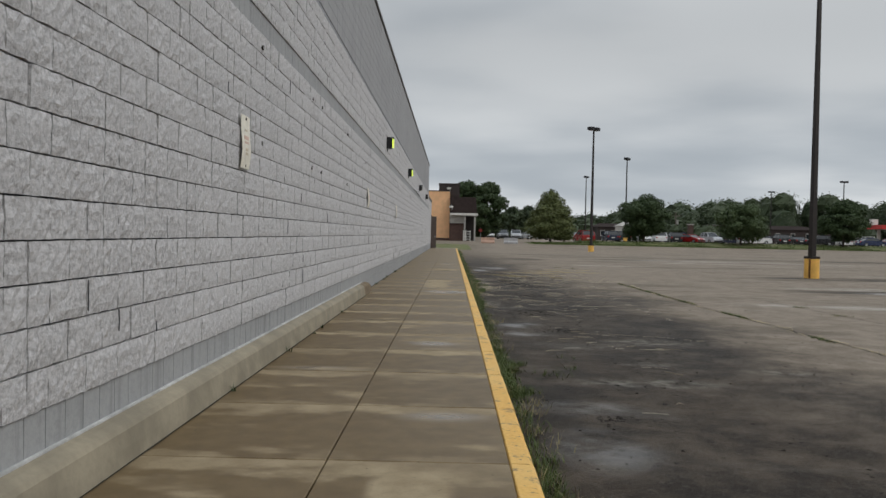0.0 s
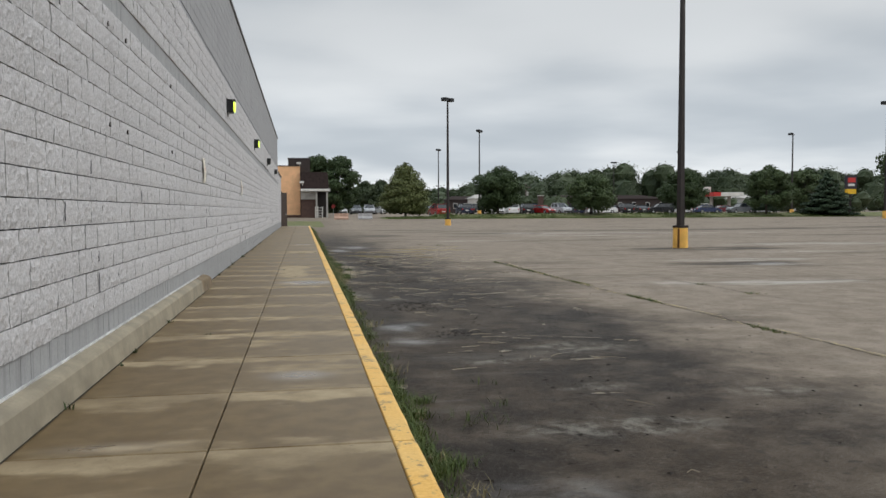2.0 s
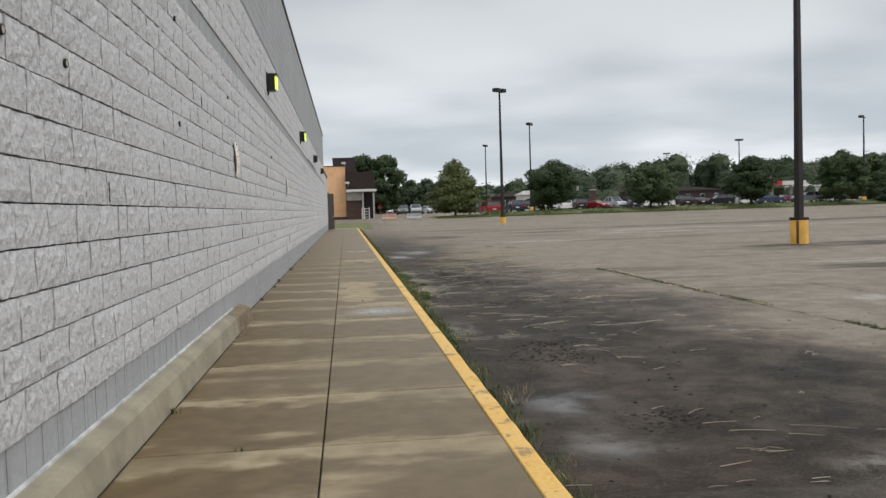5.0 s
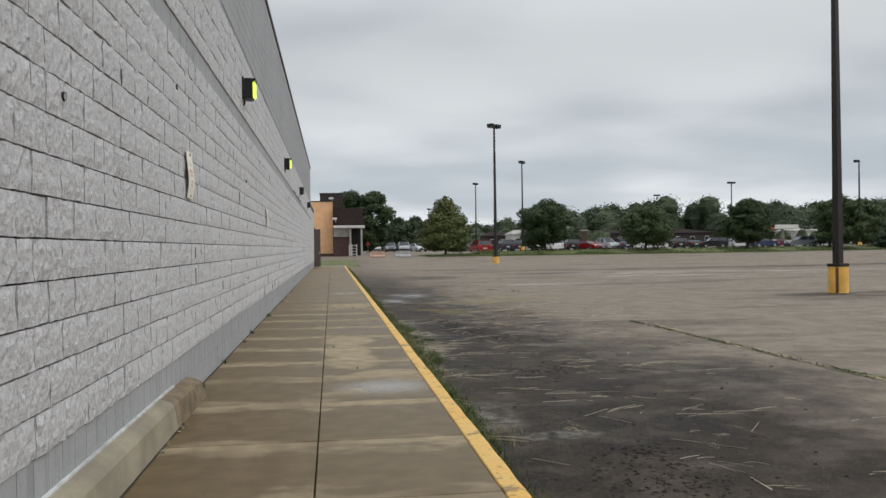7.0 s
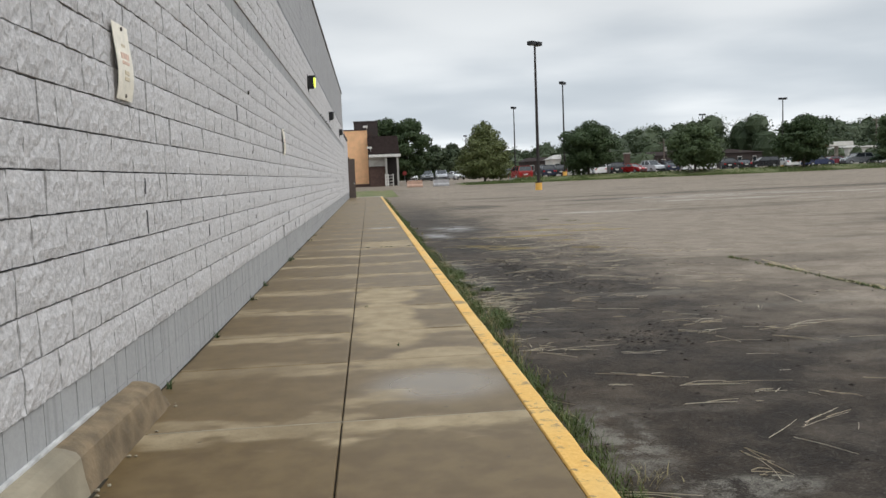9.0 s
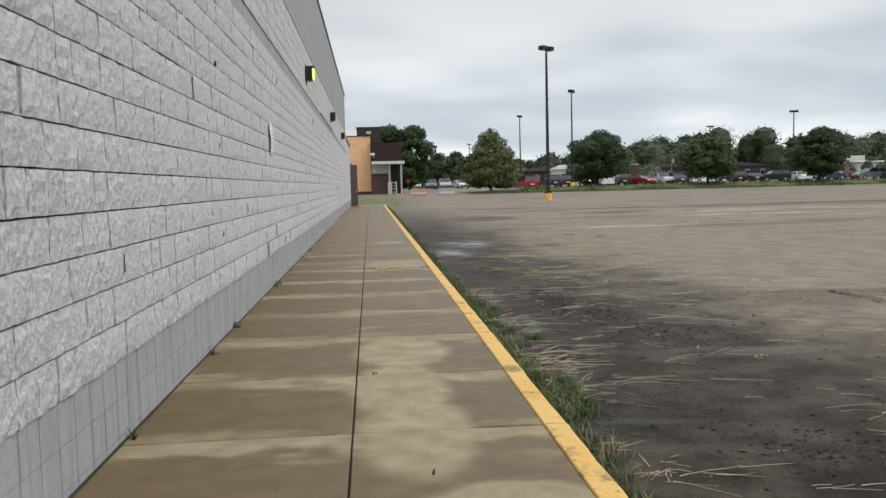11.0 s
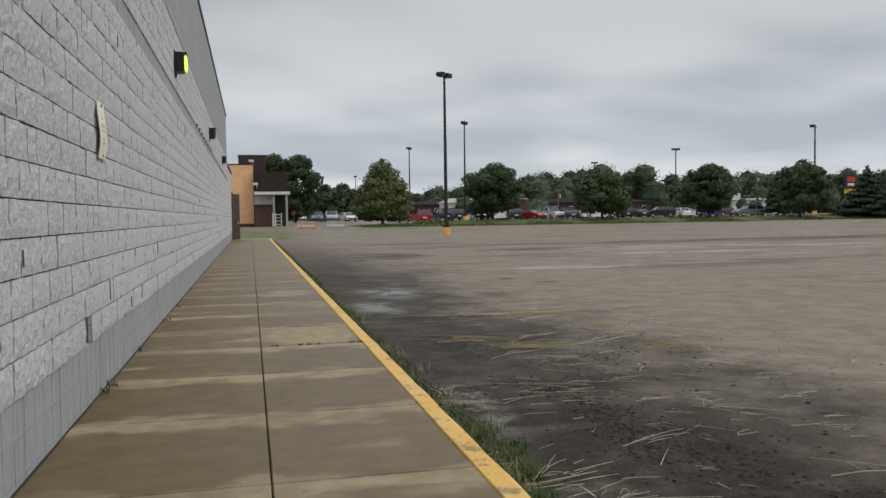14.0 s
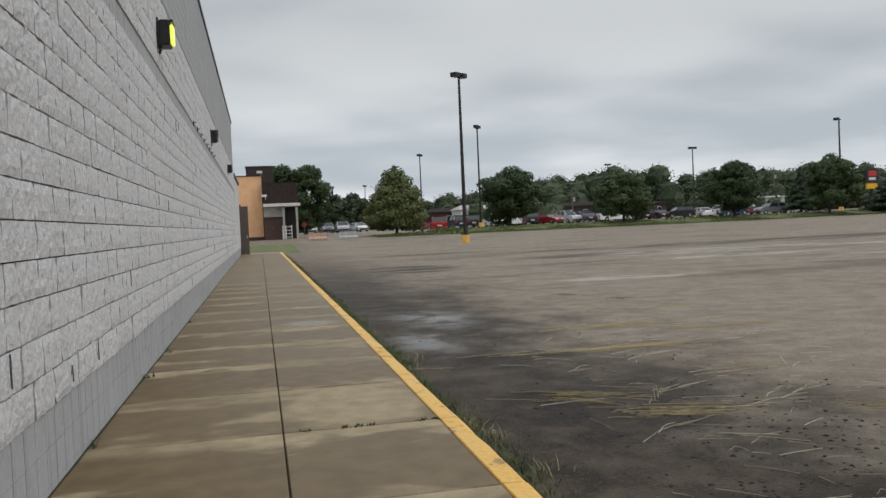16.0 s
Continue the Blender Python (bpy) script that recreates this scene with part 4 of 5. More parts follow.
for i in range(46):
    x, y = 40 + i * 2.0 + r3.uniform(-1, 1), r3.uniform(160, 184)
    if 56 < x < 90:
        y += 34
    rr = r3.uniform(1.6, 2.8)
    woods.append((x, y, 2.4 + r3.uniform(-0.4, 1.2), rr, rr, rr))
wv, wf = leaf_cloud(r3, woods, 230000, 0.34, core=0.80)
tagged(raw("far_woods", wv, wf, M_LEAF_FAR), "far belt of mixed green woods", "woods", kind="stuff")

# ---- grass areas ----
def lawn(name, x0, x1, y0, y1, label, lift=0.10, n=40, wob=0.4):
    v, f, r = [], [], random.Random(int(x0 * 10 + y0))
    m = max(3, int((y1 - y0) / 1.5))
    for j in range(m + 1):
        for i in range(n + 1):
            x, y = x0 + (x1 - x0) * i / n, y0 + (y1 - y0) * j / m
            rim = i in (0, n) or j in (0, m)
            if rim:
                x, y = x + r.uniform(-wob, wob) * 0.4, y + r.uniform(-wob, wob)
            v.append((x, y, ground_z(x, y) + (-0.03 if rim else lift + mound(x, y) + r.uniform(-0.02, 0.03))))
    for j in range(m):
        for i in range(n):
            a = j * (n + 1) + i
            f.append((a, a + 1, a + n + 2, a + n + 1))
    tagged(raw(name, v, f, M_GRASS, smooth=True), label, "grass", kind="structure")


lawn("grass_island", 10.8, 90.0, 97.5, 107.5, "long grass island between car parks", n=80)
lawn("grass_verge", -4.0, 3.6, 76.2, 93.0, "mown grass verge past the walkway's end", n=14)
island_v, island_f = [], []
r7 = random.Random(71)
for _ in range(9000):
    x, y = r7.uniform(11.5, 75.0), 97.6 + 5.5 * r7.random() ** 1.6
    patch = 0.5 + noise.noise(Vector((x * 0.3, y * 0.4, 4.0)))
    tall = (0.06 + 0.22 * max(0.0, patch)) * r7.uniform(0.6, 1.4) * (2.2 if 17.0 < x < 22.0 and y > 99.5 else 1.0)
    z, a, o = ground_z(x, y) + mound(x, y) + 0.03, r7.uniform(0, 6.283), len(island_v)
    island_v += [(x - 0.05, y, z), (x + 0.05, y, z), (x + math.cos(a) * tall * 0.5, y + math.sin(a) * tall * 0.5, z + tall)]
    island_f.append((o, o + 1, o + 2))
tagged(raw("island_grass", island_v, island_f, M_BLADE), "shaggy uncut grass on the long island", "grass", kind="stuff")
strip = thing("kerb_strip", 0, 0, 0, "pale concrete kerb behind the grass island", "kerb", kind="structure")
part("kerb_run", boxed(18, 95, 108.2, 108.6, 0.2, 0.74, 0.03), M_PALE, strip)


# ---- shopping centre at the far end ----
bz = 0.55
mall = thing("shopping_centre", 0, 110, bz, "peach and dark brown shopping centre with a white entrance canopy", "building")
part("wall", boxed(-16, 1.12, 0, 16, -0.5, 6.62), M_ORANGE, mall, "peach stucco wall")
part("wall_trim", boxed(-16.05, 1.17, -0.05, 16, 6.62, 6.74, 0.02), M_BROWN, mall)
part("plinth", boxed(-16.04, 1.16, -0.05, 15.9, -0.5, 0.22, 0.02), M_BRICK, mall)
part("tower", boxed(-0.45, 2.45, 2.5, 14, -0.5, 7.78), M_BROWN, mall, "dark brown shingled tower")
part("tower_cap", boxed(-0.52, 2.52, 2.43, 14.1, 7.78, 7.90, 0.02), M_COPING, mall)
bm = bmesh.new()
vs = [bm.verts.new(c) for c in ((1.13, -1.4, 3.72), (4.85, -1.4, 3.72), (4.85, 8, 3.72), (1.13, 8, 3.72), (1.13, -0.5, 5.85), (4.70, -0.5, 5.85), (4.70, 7, 5.85), (1.13, 7, 5.85))]
for q in ((0, 1, 5, 4), (1, 2, 6, 5), (2, 3, 7, 6), (3, 0, 4, 7), (4, 5, 6, 7), (3, 2, 1, 0)):
    bm.faces.new([vs[i] for i in q])
part("roof", bm, M_ROOF, mall, "brown shingle mansard roof")
part("canopy", boxed(1.18, 4.95, -2.6, -0.2, 3.30, 3.62, 0.02), M_WHITE, mall, "white canopy edge")
part("fascia", boxed(1.18, 3.1, -1.9, -1.6, 2.25, 3.28), M_PALE, mall)
part("entry_wall", boxed(1.18, 3.05, -1.7, 6, -0.5, 2.24), M_BRICK, mall, "brown brick entry wall")
# the dark bronze colour paints in the shade of the recessed entrance
part("inner_wall", boxed(3.06, 4.7, 3.0, 6, -0.5, 3.7), M_BRONZE, mall, "recessed entrance wall, its shade painted in as dark colour")
for x in (4.55, 3.2):
    part("pillar", boxed(x - 0.11, x + 0.11, -2.4, -2.18, -0.5, 3.29, 0.01), M_PALE, mall)
for (x, z, y) in ((1.0, 6.9, -0.25), (1.35, 4.35, -1.6)):
    f = part("floodlight", boxed(x - 0.32, x + 0.25, y - 0.28, y, z, z + 0.26, 0.04), M_WHITE, mall, "white floodlight")
    part("arm", rod(bmesh.new(), (x + 0.1, y - 0.1, z), (x + 0.1, y + 0.5, z - 0.35), 0.03, 0.03), M_WHITE, f)
part("downpipe", rod(bmesh.new(), (1.3, -1.78, 2.3), (1.3, -1.78, 3.2), 0.07, 0.07), M_WHITE, mall)

rack = thing("cart_rack", 3.5, 107.6, ground_z(3.5, 107.6), "white tube trolley rack by the entrance", "rack")
for x in (-0.45, -0.15, 0.45):
    part("post", rod(bmesh.new(), (x, 0, 0), (x, 0, 1.45), 0.05, 0.05), M_WHITE, rack)
for z in (0.25, 0.6, 0.95, 1.3):
    part("rail", rod(bmesh.new(), (-0.45, 0, z), (0.45, 0, z), 0.035, 0.035), M_WHITE, rack)

stop = thing("stop_sign", 5.5, 112.0, ground_z(5.5, 112.0), "small red octagonal road sign on a post", "road sign")
part("post", rod(bmesh.new(), (0, 0.04, 0), (0, 0.04, 1.75), 0.03, 0.03), M_RIM, stop)
part("sign_plate", rod(bmesh.new(), (0, 0.0, 1.45), (0, -0.03, 1.45), 0.27, 0.27, 8), M_FADED_RED, stop)


def barrier(x0, x1, mat, label):
    x = (x0 + x1) / 2
    z = ground_z(x, 98.0)
    t = thing("road_barrier", x, 98.0, z, label, "barrier", "road barriers")
    w = (x1 - x0) / 2
    bm = bmesh.new()
    prof = ((-0.30, 0), (-0.30, 0.18), (-0.12, 0.36), (-0.09, 0.72), (0.09, 0.72), (0.12, 0.36), (0.30, 0.18), (0.30, 0))
    a = [bm.verts.new((-w, p, q)) for p, q in prof]
    b = [bm.verts.new((w, p, q)) for p, q in prof]
    for i in range(8):
        j = (i + 1) % 8
        bm.faces.new((a[i], a[j], b[j], b[i]))
    bm.faces.new(a[::-1])
    bm.faces.new(b)
    bmesh.ops.recalc_face_normals(bm, faces=bm.faces)
    part("body", bm, mat, t)
    part("filler_cap", rod(bmesh.new(), (0, 0, 0.72), (0, 0, 0.76), 0.05, 0.05), M_BRONZE, t)


barrier(5.1, 6.75, M_BARRIER_O, "faded orange plastic road barrier")
barrier(7.9, 9.6, M_BARRIER_W, "dirty white plastic road barrier")


# ---- vehicles ----
PAINTS = {}


def paint(name, col):
    if name not in PAINTS:
        m = mat_plain(name + "_car_paint", col, 0.25, var=0.05, bump=0, spec=0.6)
        PAINTS[name] = m
    return PAINTS[name]


COLOURS = {"red": (0.30, 0.018, 0.018), "white": (0.75, 0.75, 0.74), "silver": (0.45, 0.46, 0.48), "black": (0.012, 0.013, 0.016),
           "navy": (0.014, 0.020, 0.042), "grey": (0.16, 0.17, 0.18), "maroon": (0.16, 0.02, 0.03), "blue": (0.018, 0.03, 0.085)}
SHAPES = {
    "sedan": (4.6, 1.8, ((-2.3, 0.45), (-2.3, 0.80), (-2.15, 0.95), (-1.5, 1.0), (1.1, 0.98), (1.9, 0.86), (2.28, 0.70), (2.3, 0.40)), ((-1.75, 0.98), (-1.05, 1.42), (0.25, 1.44), (1.15, 0.98))),
    "suv": (4.7, 1.9, ((-2.35, 0.50), (-2.35, 1.0), (-2.3, 1.12), (-1.5, 1.15), (1.0, 1.12), (2.0, 1.04), (2.32, 0.85), (2.35, 0.45)), ((-2.25, 1.12), (-2.0, 1.72), (0.2, 1.75), (1.0, 1.12))),
    "pickup": (5.5, 1.95, ((-2.75, 0.55), (-2.75, 1.12), (-2.7, 1.18), (-0.7, 1.18), (1.2, 1.14), (2.4, 1.08), (2.72, 0.9), (2.75, 0.5)), ((-0.75, 1.16), (-0.6, 1.82), (0.7, 1.84), (1.45, 1.14))),
}


def car(kind, colour, x, y, turn):
    length, width, body, cabin = SHAPES[kind]
    z = ground_z(x, y)
    t = thing("car", x, y, z, f"{colour} parked {kind} with dark windows", "car", "parked cars", turn=turn)
    pm = paint(colour, COLOURS[colour])

    def side(prof, half, taper=0.0):
        bm = bmesh.new()
        zs = [q for _, q in prof]
        z0, z1 = min(zs), max(zs)
        rows = []
        for s in (-1, 1):
            rows.append([bm.verts.new((p, s * (half - taper * (q - z0) / (z1 - z0)), q)) for p, q in prof])
        n = len(prof)
        for i in range(n):
            j = (i + 1) % n
            bm.faces.new((rows[0][i], rows[0][j], rows[1][j], rows[1][i]))
        bm.faces.new(rows[0][::-1])
        bm.faces.new(rows[1])
        bmesh.ops.recalc_face_normals(bm, faces=bm.faces)
        bmesh.ops.bevel(bm, geom=list(bm.edges), offset=0.045, segments=2, affect="EDGES")
        return bm

    b = part("body", side(((body[0][0], 0.28),) + body + ((body[-1][0], 0.26),), width / 2), pm, t)
    part("cabin_glass", side(cabin, width / 2 - 0.05, 0.17), M_GLASS, t, "dark tinted windows")
    (a0, h0), (a1, h1), (a2, h2), (a3, h3) = cabin
    part("roof", boxed(a1 - 0.08, a2 + 0.12, -width / 2 + 0.19, width / 2 - 0.19, h1 - 0.03, h1 + 0.045, 0.03), pm, t)
    for s in (-1, 1):
        for (p0, q0, p1, q1) in ((a0, h0, a1, h1), (a3, h3, a2, h2), ((a1 + a2) / 2, h0, (a1 + a2) / 2, h1)):
            bm = rod(bmesh.new(), (p0, s * (width / 2 - 0.04), q0), (p1, s * (width / 2 - 0.20), q1), 0.05, 0.045, 6)
            part("pillar", bm, pm, t)
        part("headlight", boxed(length / 2 - 0.12, length / 2 + 0.012, s * (width / 2 - 0.30) - 0.2, s * (width / 2 - 0.30) + 0.2, 0.66, 0.80, 0.02), M_HEADLIGHT, t)
        part("tail_light", boxed(-length / 2 - 0.012, -length / 2 + 0.1, s * (width / 2 - 0.18) - 0.13, s * (width / 2 - 0.18) + 0.13, 0.72, 0.95, 0.02), M_TAIL, t)
        part("mirror", boxed(a3 - 0.25, a3 - 0.08, min(s * (width / 2), s * (width / 2 + 0.16)), max(s * (width / 2), s * (width / 2 + 0.16)), h3 - 0.02, h3 + 0.14, 0.02), pm, t)
        for p in (-length * 0.30, length * 0.31):
            yy = s * (width / 2 - 0.08)
            w = part("wheel", rod(bmesh.new(), (p, yy - 0.11, 0.34), (p, yy + 0.11, 0.34), 0.34, 0.34, 20), M_TYRE, t)
            part("rim", rod(bmesh.new(), (p, yy + s * 0.10, 0.34), (p, yy + s * 0.122, 0.34), 0.21, 0.19, 14), M_RIM, w)
    part("bumper", boxed(length / 2 - 0.08, length / 2 + 0.05, -width / 2 + 0.1, width / 2 - 0.1, 0.34, 0.54, 0.03), M_BLACK, t)
    part("number_plate", boxed(-length / 2 - 0.02, -length / 2 + 0.01, -0.26, 0.26, 0.60, 0.75), M_WHITE, t)


for kind, colour, x, y, turn in (
        ("suv", "red", 20.5, 115.0, 97), ("suv", "navy", 24.2, 117.5, 92), ("suv", "black", 26.3, 119.0, 88), ("sedan", "white", 29.1, 118.0, -90),
        ("suv", "white", 31.3, 118.5, 92), ("suv", "black", 33.6, 118.0, 84), ("sedan", "red", 36.0, 118.0, -60), ("pickup", "silver", 38.9, 119.5, -70),
        ("sedan", "navy", 41.4, 118.0, 80), ("pickup", "white", 45.0, 118.0, 4), ("suv", "black", 48.9, 118.5, 90), ("sedan", "white", 53.6, 125.5, 3),
        ("suv", "black", 55.7, 121.0, 176), ("sedan", "white", 59.3, 121.5, 88), ("sedan", "blue", 62.3, 118.6, 2), ("sedan", "maroon", 69.3, 126.0, 5),
        ("suv", "grey", 67.9, 118.6, 182), ("sedan", "white", 7.6, 135.5, -90), ("suv", "grey", 9.8, 135.0, -88), ("suv", "silver", 12.0, 135.0, -92),
        ("sedan", "white", 14.2, 134.5, -75), ("suv", "black", 17.0, 128.0, 90), ("sedan", "silver", 21.8, 131.0, -90), ("sedan", "white", 106.0, 160.0, 5),
        ("suv", "white", 27.6, 124.5, 90), ("sedan", "grey", 34.9, 124.5, -90), ("suv", "navy", 43.2, 124.5, 88), ("sedan", "silver", 40.4, 125.0, -88), ("suv", "maroon", 47.0, 125.0, 92), ("sedan", "black", 51.6, 119.0, 86), ("suv", "white", 64.6, 125.5, 90), ("sedan", "silver", 72.8, 120.0, 4), ("pickup", "blue", 37.4, 129.5, 12), ("suv", "silver", 33.2, 130.0, 90), ("sedan", "grey", 50.8, 126.5, 90)):
    k = 1.0 if colour == "red" and y < 116 else 1.14
    car(kind, colour, 0.9 + (x - 0.9) * k, 14 + (y - 14) * k, turn)

# ---- far buildings and signs ----
def plain_house(x0, x1, y0, y1, z0, z1, wall_mat, roof_mat, label, windows):
    t = thing("house", (x0 + x1) / 2, y0, z0, label, "building")
    w = (x1 - x0) / 2
    part("wall", boxed(-w, w, 0, y1 - y0, -0.5, z1 - z0), wall_mat, t)
    bm = bmesh.new()
    d, h = y1 - y0, (z1 - z0) * 0.28
    vs = [bm.verts.new(c) for c in ((-w - 0.4, -0.4, z1 - z0), (w + 0.4, -0.4, z1 - z0), (w + 0.4, d + 0.4, z1 - z0), (-w - 0.4, d + 0.4, z1 - z0), (-w * 0.7, d / 2, z1 - z0 + h), (w * 0.7, d / 2, z1 - z0 + h))]
    for q in ((0, 1, 5, 4), (1, 2, 5), (2, 3, 4, 5), (3, 0, 4), (3, 2, 1, 0)):
        bm.faces.new([vs[i] for i in q])
    part("roof", bm, roof_mat, t)
    for i in range(windows):
        c = -w + (i + 0.5) * 2 * w / windows
        win = part("window", boxed(c - 0.5, c + 0.5, -0.04, 0.02, (z1 - z0) * 0.35, (z1 - z0) * 0.75), M_WHITE, t)
        part("pane", boxed(c - 0.43, c + 0.43, -0.06, -0.045, (z1 - z0) * 0.38, (z1 - z0) * 0.72), M_GLASS, win)


plain_house(36.2, 42.0, 165, 172, 0.6, 3.7, M_WHITE, M_PALE, "small white building with a pale roof", 3)
plain_house(59.5, 92.0, 194, 204, 0.6, 4.0, M_BROWN, M_ROOF, "long low dark brown store", 9)
plain_house(102.0, 110.0, 176, 184, 0.6, 3.9, M_WHITE, M_PALE, "far white bungalow with a pale roof", 3)
plain_house(33.5, 40.5, 178, 186, 0.6, 3.6, M_BROWN, M_ROOF, "low dark brown building behind the trees", 3)
pier = thing("brick_pier", 45.8, 150, 0.62, "square red-brown brick pier", "pier")
part("shaft", boxed(-0.45, 0.45, -0.45, 0.45, -0.3, 3.3, 0.02), M_BRICK, pier)
part("cap", boxed(-0.55, 0.55, -0.55, 0.55, 3.3, 3.48, 0.02), M_PALE, pier)

fuel = thing("fuel_canopy", 88, 160, 0.62, "white fuel station canopy with a red end", "canopy")
part("deck", boxed(-1.6, 3.4, -3, 3, 3.4, 4.2, 0.03), M_WHITE, fuel)
part("red_band", boxed(-3.2, -1.61, -3, 3, 3.4, 4.2, 0.03), M_RED, fuel)
part("price_box", boxed(-3.9, -2.6, -0.5, 0.5, 4.21, 5.35, 0.03), M_WHITE, fuel)
for x in (-2.2, 1.8):
    part("pillar", boxed(x - 0.25, x + 0.25, -0.25, 0.25, -0.4, 3.39), M_PALE, fuel)

board = thing("pylon_sign", 118.2, 160, 0.62, "dark pylon sign with red shapes above a yellow panel", "sign")
part("post", boxed(-0.2, 0.2, 0.0, 0.4, -0.4, 4.2), M_BRONZE, board)
part("panel", boxed(-1.3, 1.3, -0.1, 0.45, 5.0, 7.9, 0.03), M_SIGNBLACK, board)
part("emblem", boxed(-0.9, 0.9, -0.14, -0.104, 6.4, 7.4), M_RED, board)
part("emblem_stripe", boxed(-0.8, 0.7, -0.14, -0.104, 5.6, 6.1), M_WHITE, board)
part("lower_panel", boxed(-1.2, 1.2, -0.1, 0.45, 3.9, 4.95, 0.03), M_SIGNYELLOW, board)
awning = thing("blue_awning", 42.6, 170, 2.5, "small blue shop awning with white edge", "awning")
part("cloth", boxed(-3.2, 3.2, -1.2, 0.5, -1.0, 0.1, 0.03), M_BLUE, awning)
part("support_wall", boxed(-3.0, 3.0, 0.0, 0.3, -2.6, -1.01), M_PALE, awning)


def utility_pole(x, y, top):
    z = ground_z(x, y)
    t = thing("utility_pole", x, y, z, "weathered timber utility pole with cross-arm", "utility pole", "utility poles")
    part("pole", rod(bmesh.new(), (0, 0, 0), (0, 0, top - z), 0.17, 0.11), M_TIMBER, t)
    part("cross_arm", boxed(-1.1, 1.1, -0.06, 0.06, top - z - 0.9, top - z - 0.75), M_TIMBER, t)
    part("transformer", rod(bmesh.new(), (0.35, 0, top - z - 2.6), (0.35, 0, top - z - 1.7), 0.25, 0.25, 12), M_PALE, t)


utility_pole(117.2, 190.0, 11.0)
utility_pole(49.0, 172.0, 7.0)
utility_pole(62.0, 176.0, 7.2)


# ---- cracks, weeds, straw ----
def ribbon(name, pts, width, label, seed):
    r = random.Random(seed)
    v, f = [], []
    n = 0
    for (x0, y0), (x1, y1) in zip(pts, pts[1:]):
        k = max(2, int(math.hypot(x1 - x0, y1 - y0) / 0.12))
        for i in range(k):
            s = i / k
            x, y = x0 + (x1 - x0) * s + r.uniform(-0.025, 0.025), y0 + (y1 - y0) * s
            w = width * r.uniform(0.25, 1.0)
            v += [(x - w, y, ground_z(x, y) + 0.004), (x + w, y, ground_z(x, y) + 0.004)]
            if n:
                f.append((2 * n - 2, 2 * n - 1, 2 * n + 1, 2 * n))
            n += 1
    tagged(raw(name, v, f, M_CRACK), label, "crack", kind="structure")


ribbon("pavement_crack", ((7.3, 3.5), (7.32, 8.0), (7.12, 13.5), (6.98, 16.5), (7.02, 21.0), (7.12, 23.5)), 0.016, "long open asphalt crack grown with weeds", 1)
ribbon("pavement_crack", ((9.55, 12.0), (9.45, 14.0), (9.35, 16.5), (9.3, 18.5)), 0.014, "short asphalt crack", 2)
ribbon("pavement_crack", ((5.2, 46.0), (5.6, 41.0), (6.2, 38.0), (7.2, 35.0)), 0.016, "asphalt crack with straw caught in it", 3)
ribbon("pavement_crack", ((12.0, 33.0), (12.3, 38.0), (12.1, 43.0)), 0.014, "asphalt seam", 4)


def blades(name, spots, mat, label, seed, tall=(0.02, 0.085), wide=0.0022):
    """Bent blades: (x, y, spread, count) for each tuft."""
    r = random.Random(seed)
    v, f = [], []
    for x, y, spread, count in spots:
        for _ in range(count):
            bx, by = x + r.gauss(0, spread * 0.5), y + r.gauss(0, spread * 0.5)
            if bx < KERB_OUT + 0.008 and by > -10 and x > KERB_OUT:
                bx = KERB_OUT + r.uniform(0.008, 0.05)
            a, h = r.uniform(0, 6.283), r.uniform(*tall)
            lean = r.uniform(0.3, 1.6) * h
            z = (ground_z(bx, by) if bx > KERB_OUT else 0.0) - 0.004
            w = wide * r.uniform(0.7, 1.6)
            dx, dy = math.cos(a), math.sin(a)
            o = len(v)
            v += [(bx - dy * w, by + dx * w, z), (bx + dy * w, by - dx * w, z),
                  (bx + dx * lean * 0.35 - dy * w * 0.8, by + dy * lean * 0.35 + dx * w * 0.8, z + h * 0.6), (bx + dx * lean * 0.35 + dy * w * 0.8, by + dy * lean * 0.35 - dx * w * 0.8, z + h * 0.6),
                  (bx + dx * lean, by + dy * lean, z + h)]
            f += [(o, o + 1, o + 3, o + 2), (o + 2, o + 3, o + 4)]
    tagged(raw(name, v, f, mat), label, "weeds", kind="stuff")


r4 = random.Random(9)
tufts, dead = [], []
y = 1.0
while y < 72:
    n1 = noise.noise(Vector((y * 0.35, 0.5, 0)))
    dens = 10 + 34 * max(0.0, n1 + 0.15) + (46 if 18.3 < y < 24 else 0) + (40 if 4.4 < y < 6.8 else 0) + (14 if y > 24 else 0)
    tufts.append((KERB_OUT + 0.05 + abs(r4.gauss(0, 0.07 + (0.08 if 18 < y < 24 else 0))), y, 0.10 if y < 23 or y > 28 else 0.20, int(dens * 2.6)))
    if r4.random() < 0.18 or 18.4 < y < 21.5:
        dead.append((KERB_OUT + 0.10 + abs(r4.gauss(0, 0.12)), y, 0.12, r4.randrange(10, 34)))
    y += r4.uniform(0.07, 0.16)
for x, yy, s, c in ((2.9, 6.1, 0.12, 22), (2.6, 5.6, 0.2, 60), (2.9, 6.9, 0.12, 14)):
    tufts.append((x, yy, s, c))
blades("kerb_weeds", tufts, M_BLADE, "green weeds growing along the kerb's foot", 1)
blades("kerb_dead_grass", dead, M_DEADBLADE, "dry dead grass along the kerb's foot", 2, (0.03, 0.11), 0.0022)
line = []
y = 4.0
while y < 23.5:
    n1 = noise.noise(Vector((y * 0.9, 7.5, 0)))
    if n1 > -0.02:
        line.append((7.3 - 0.018 * (y - 4) + r4.uniform(-0.04, 0.04), y, 0.05, int(5 + 46 * max(0, n1))))
    y += 0.12
for x, yy in ((7.2, 35.2), (6.6, 36.5), (9.4, 15.5), (9.45, 13.6)):
    line.append((x, yy, 0.2, 40))
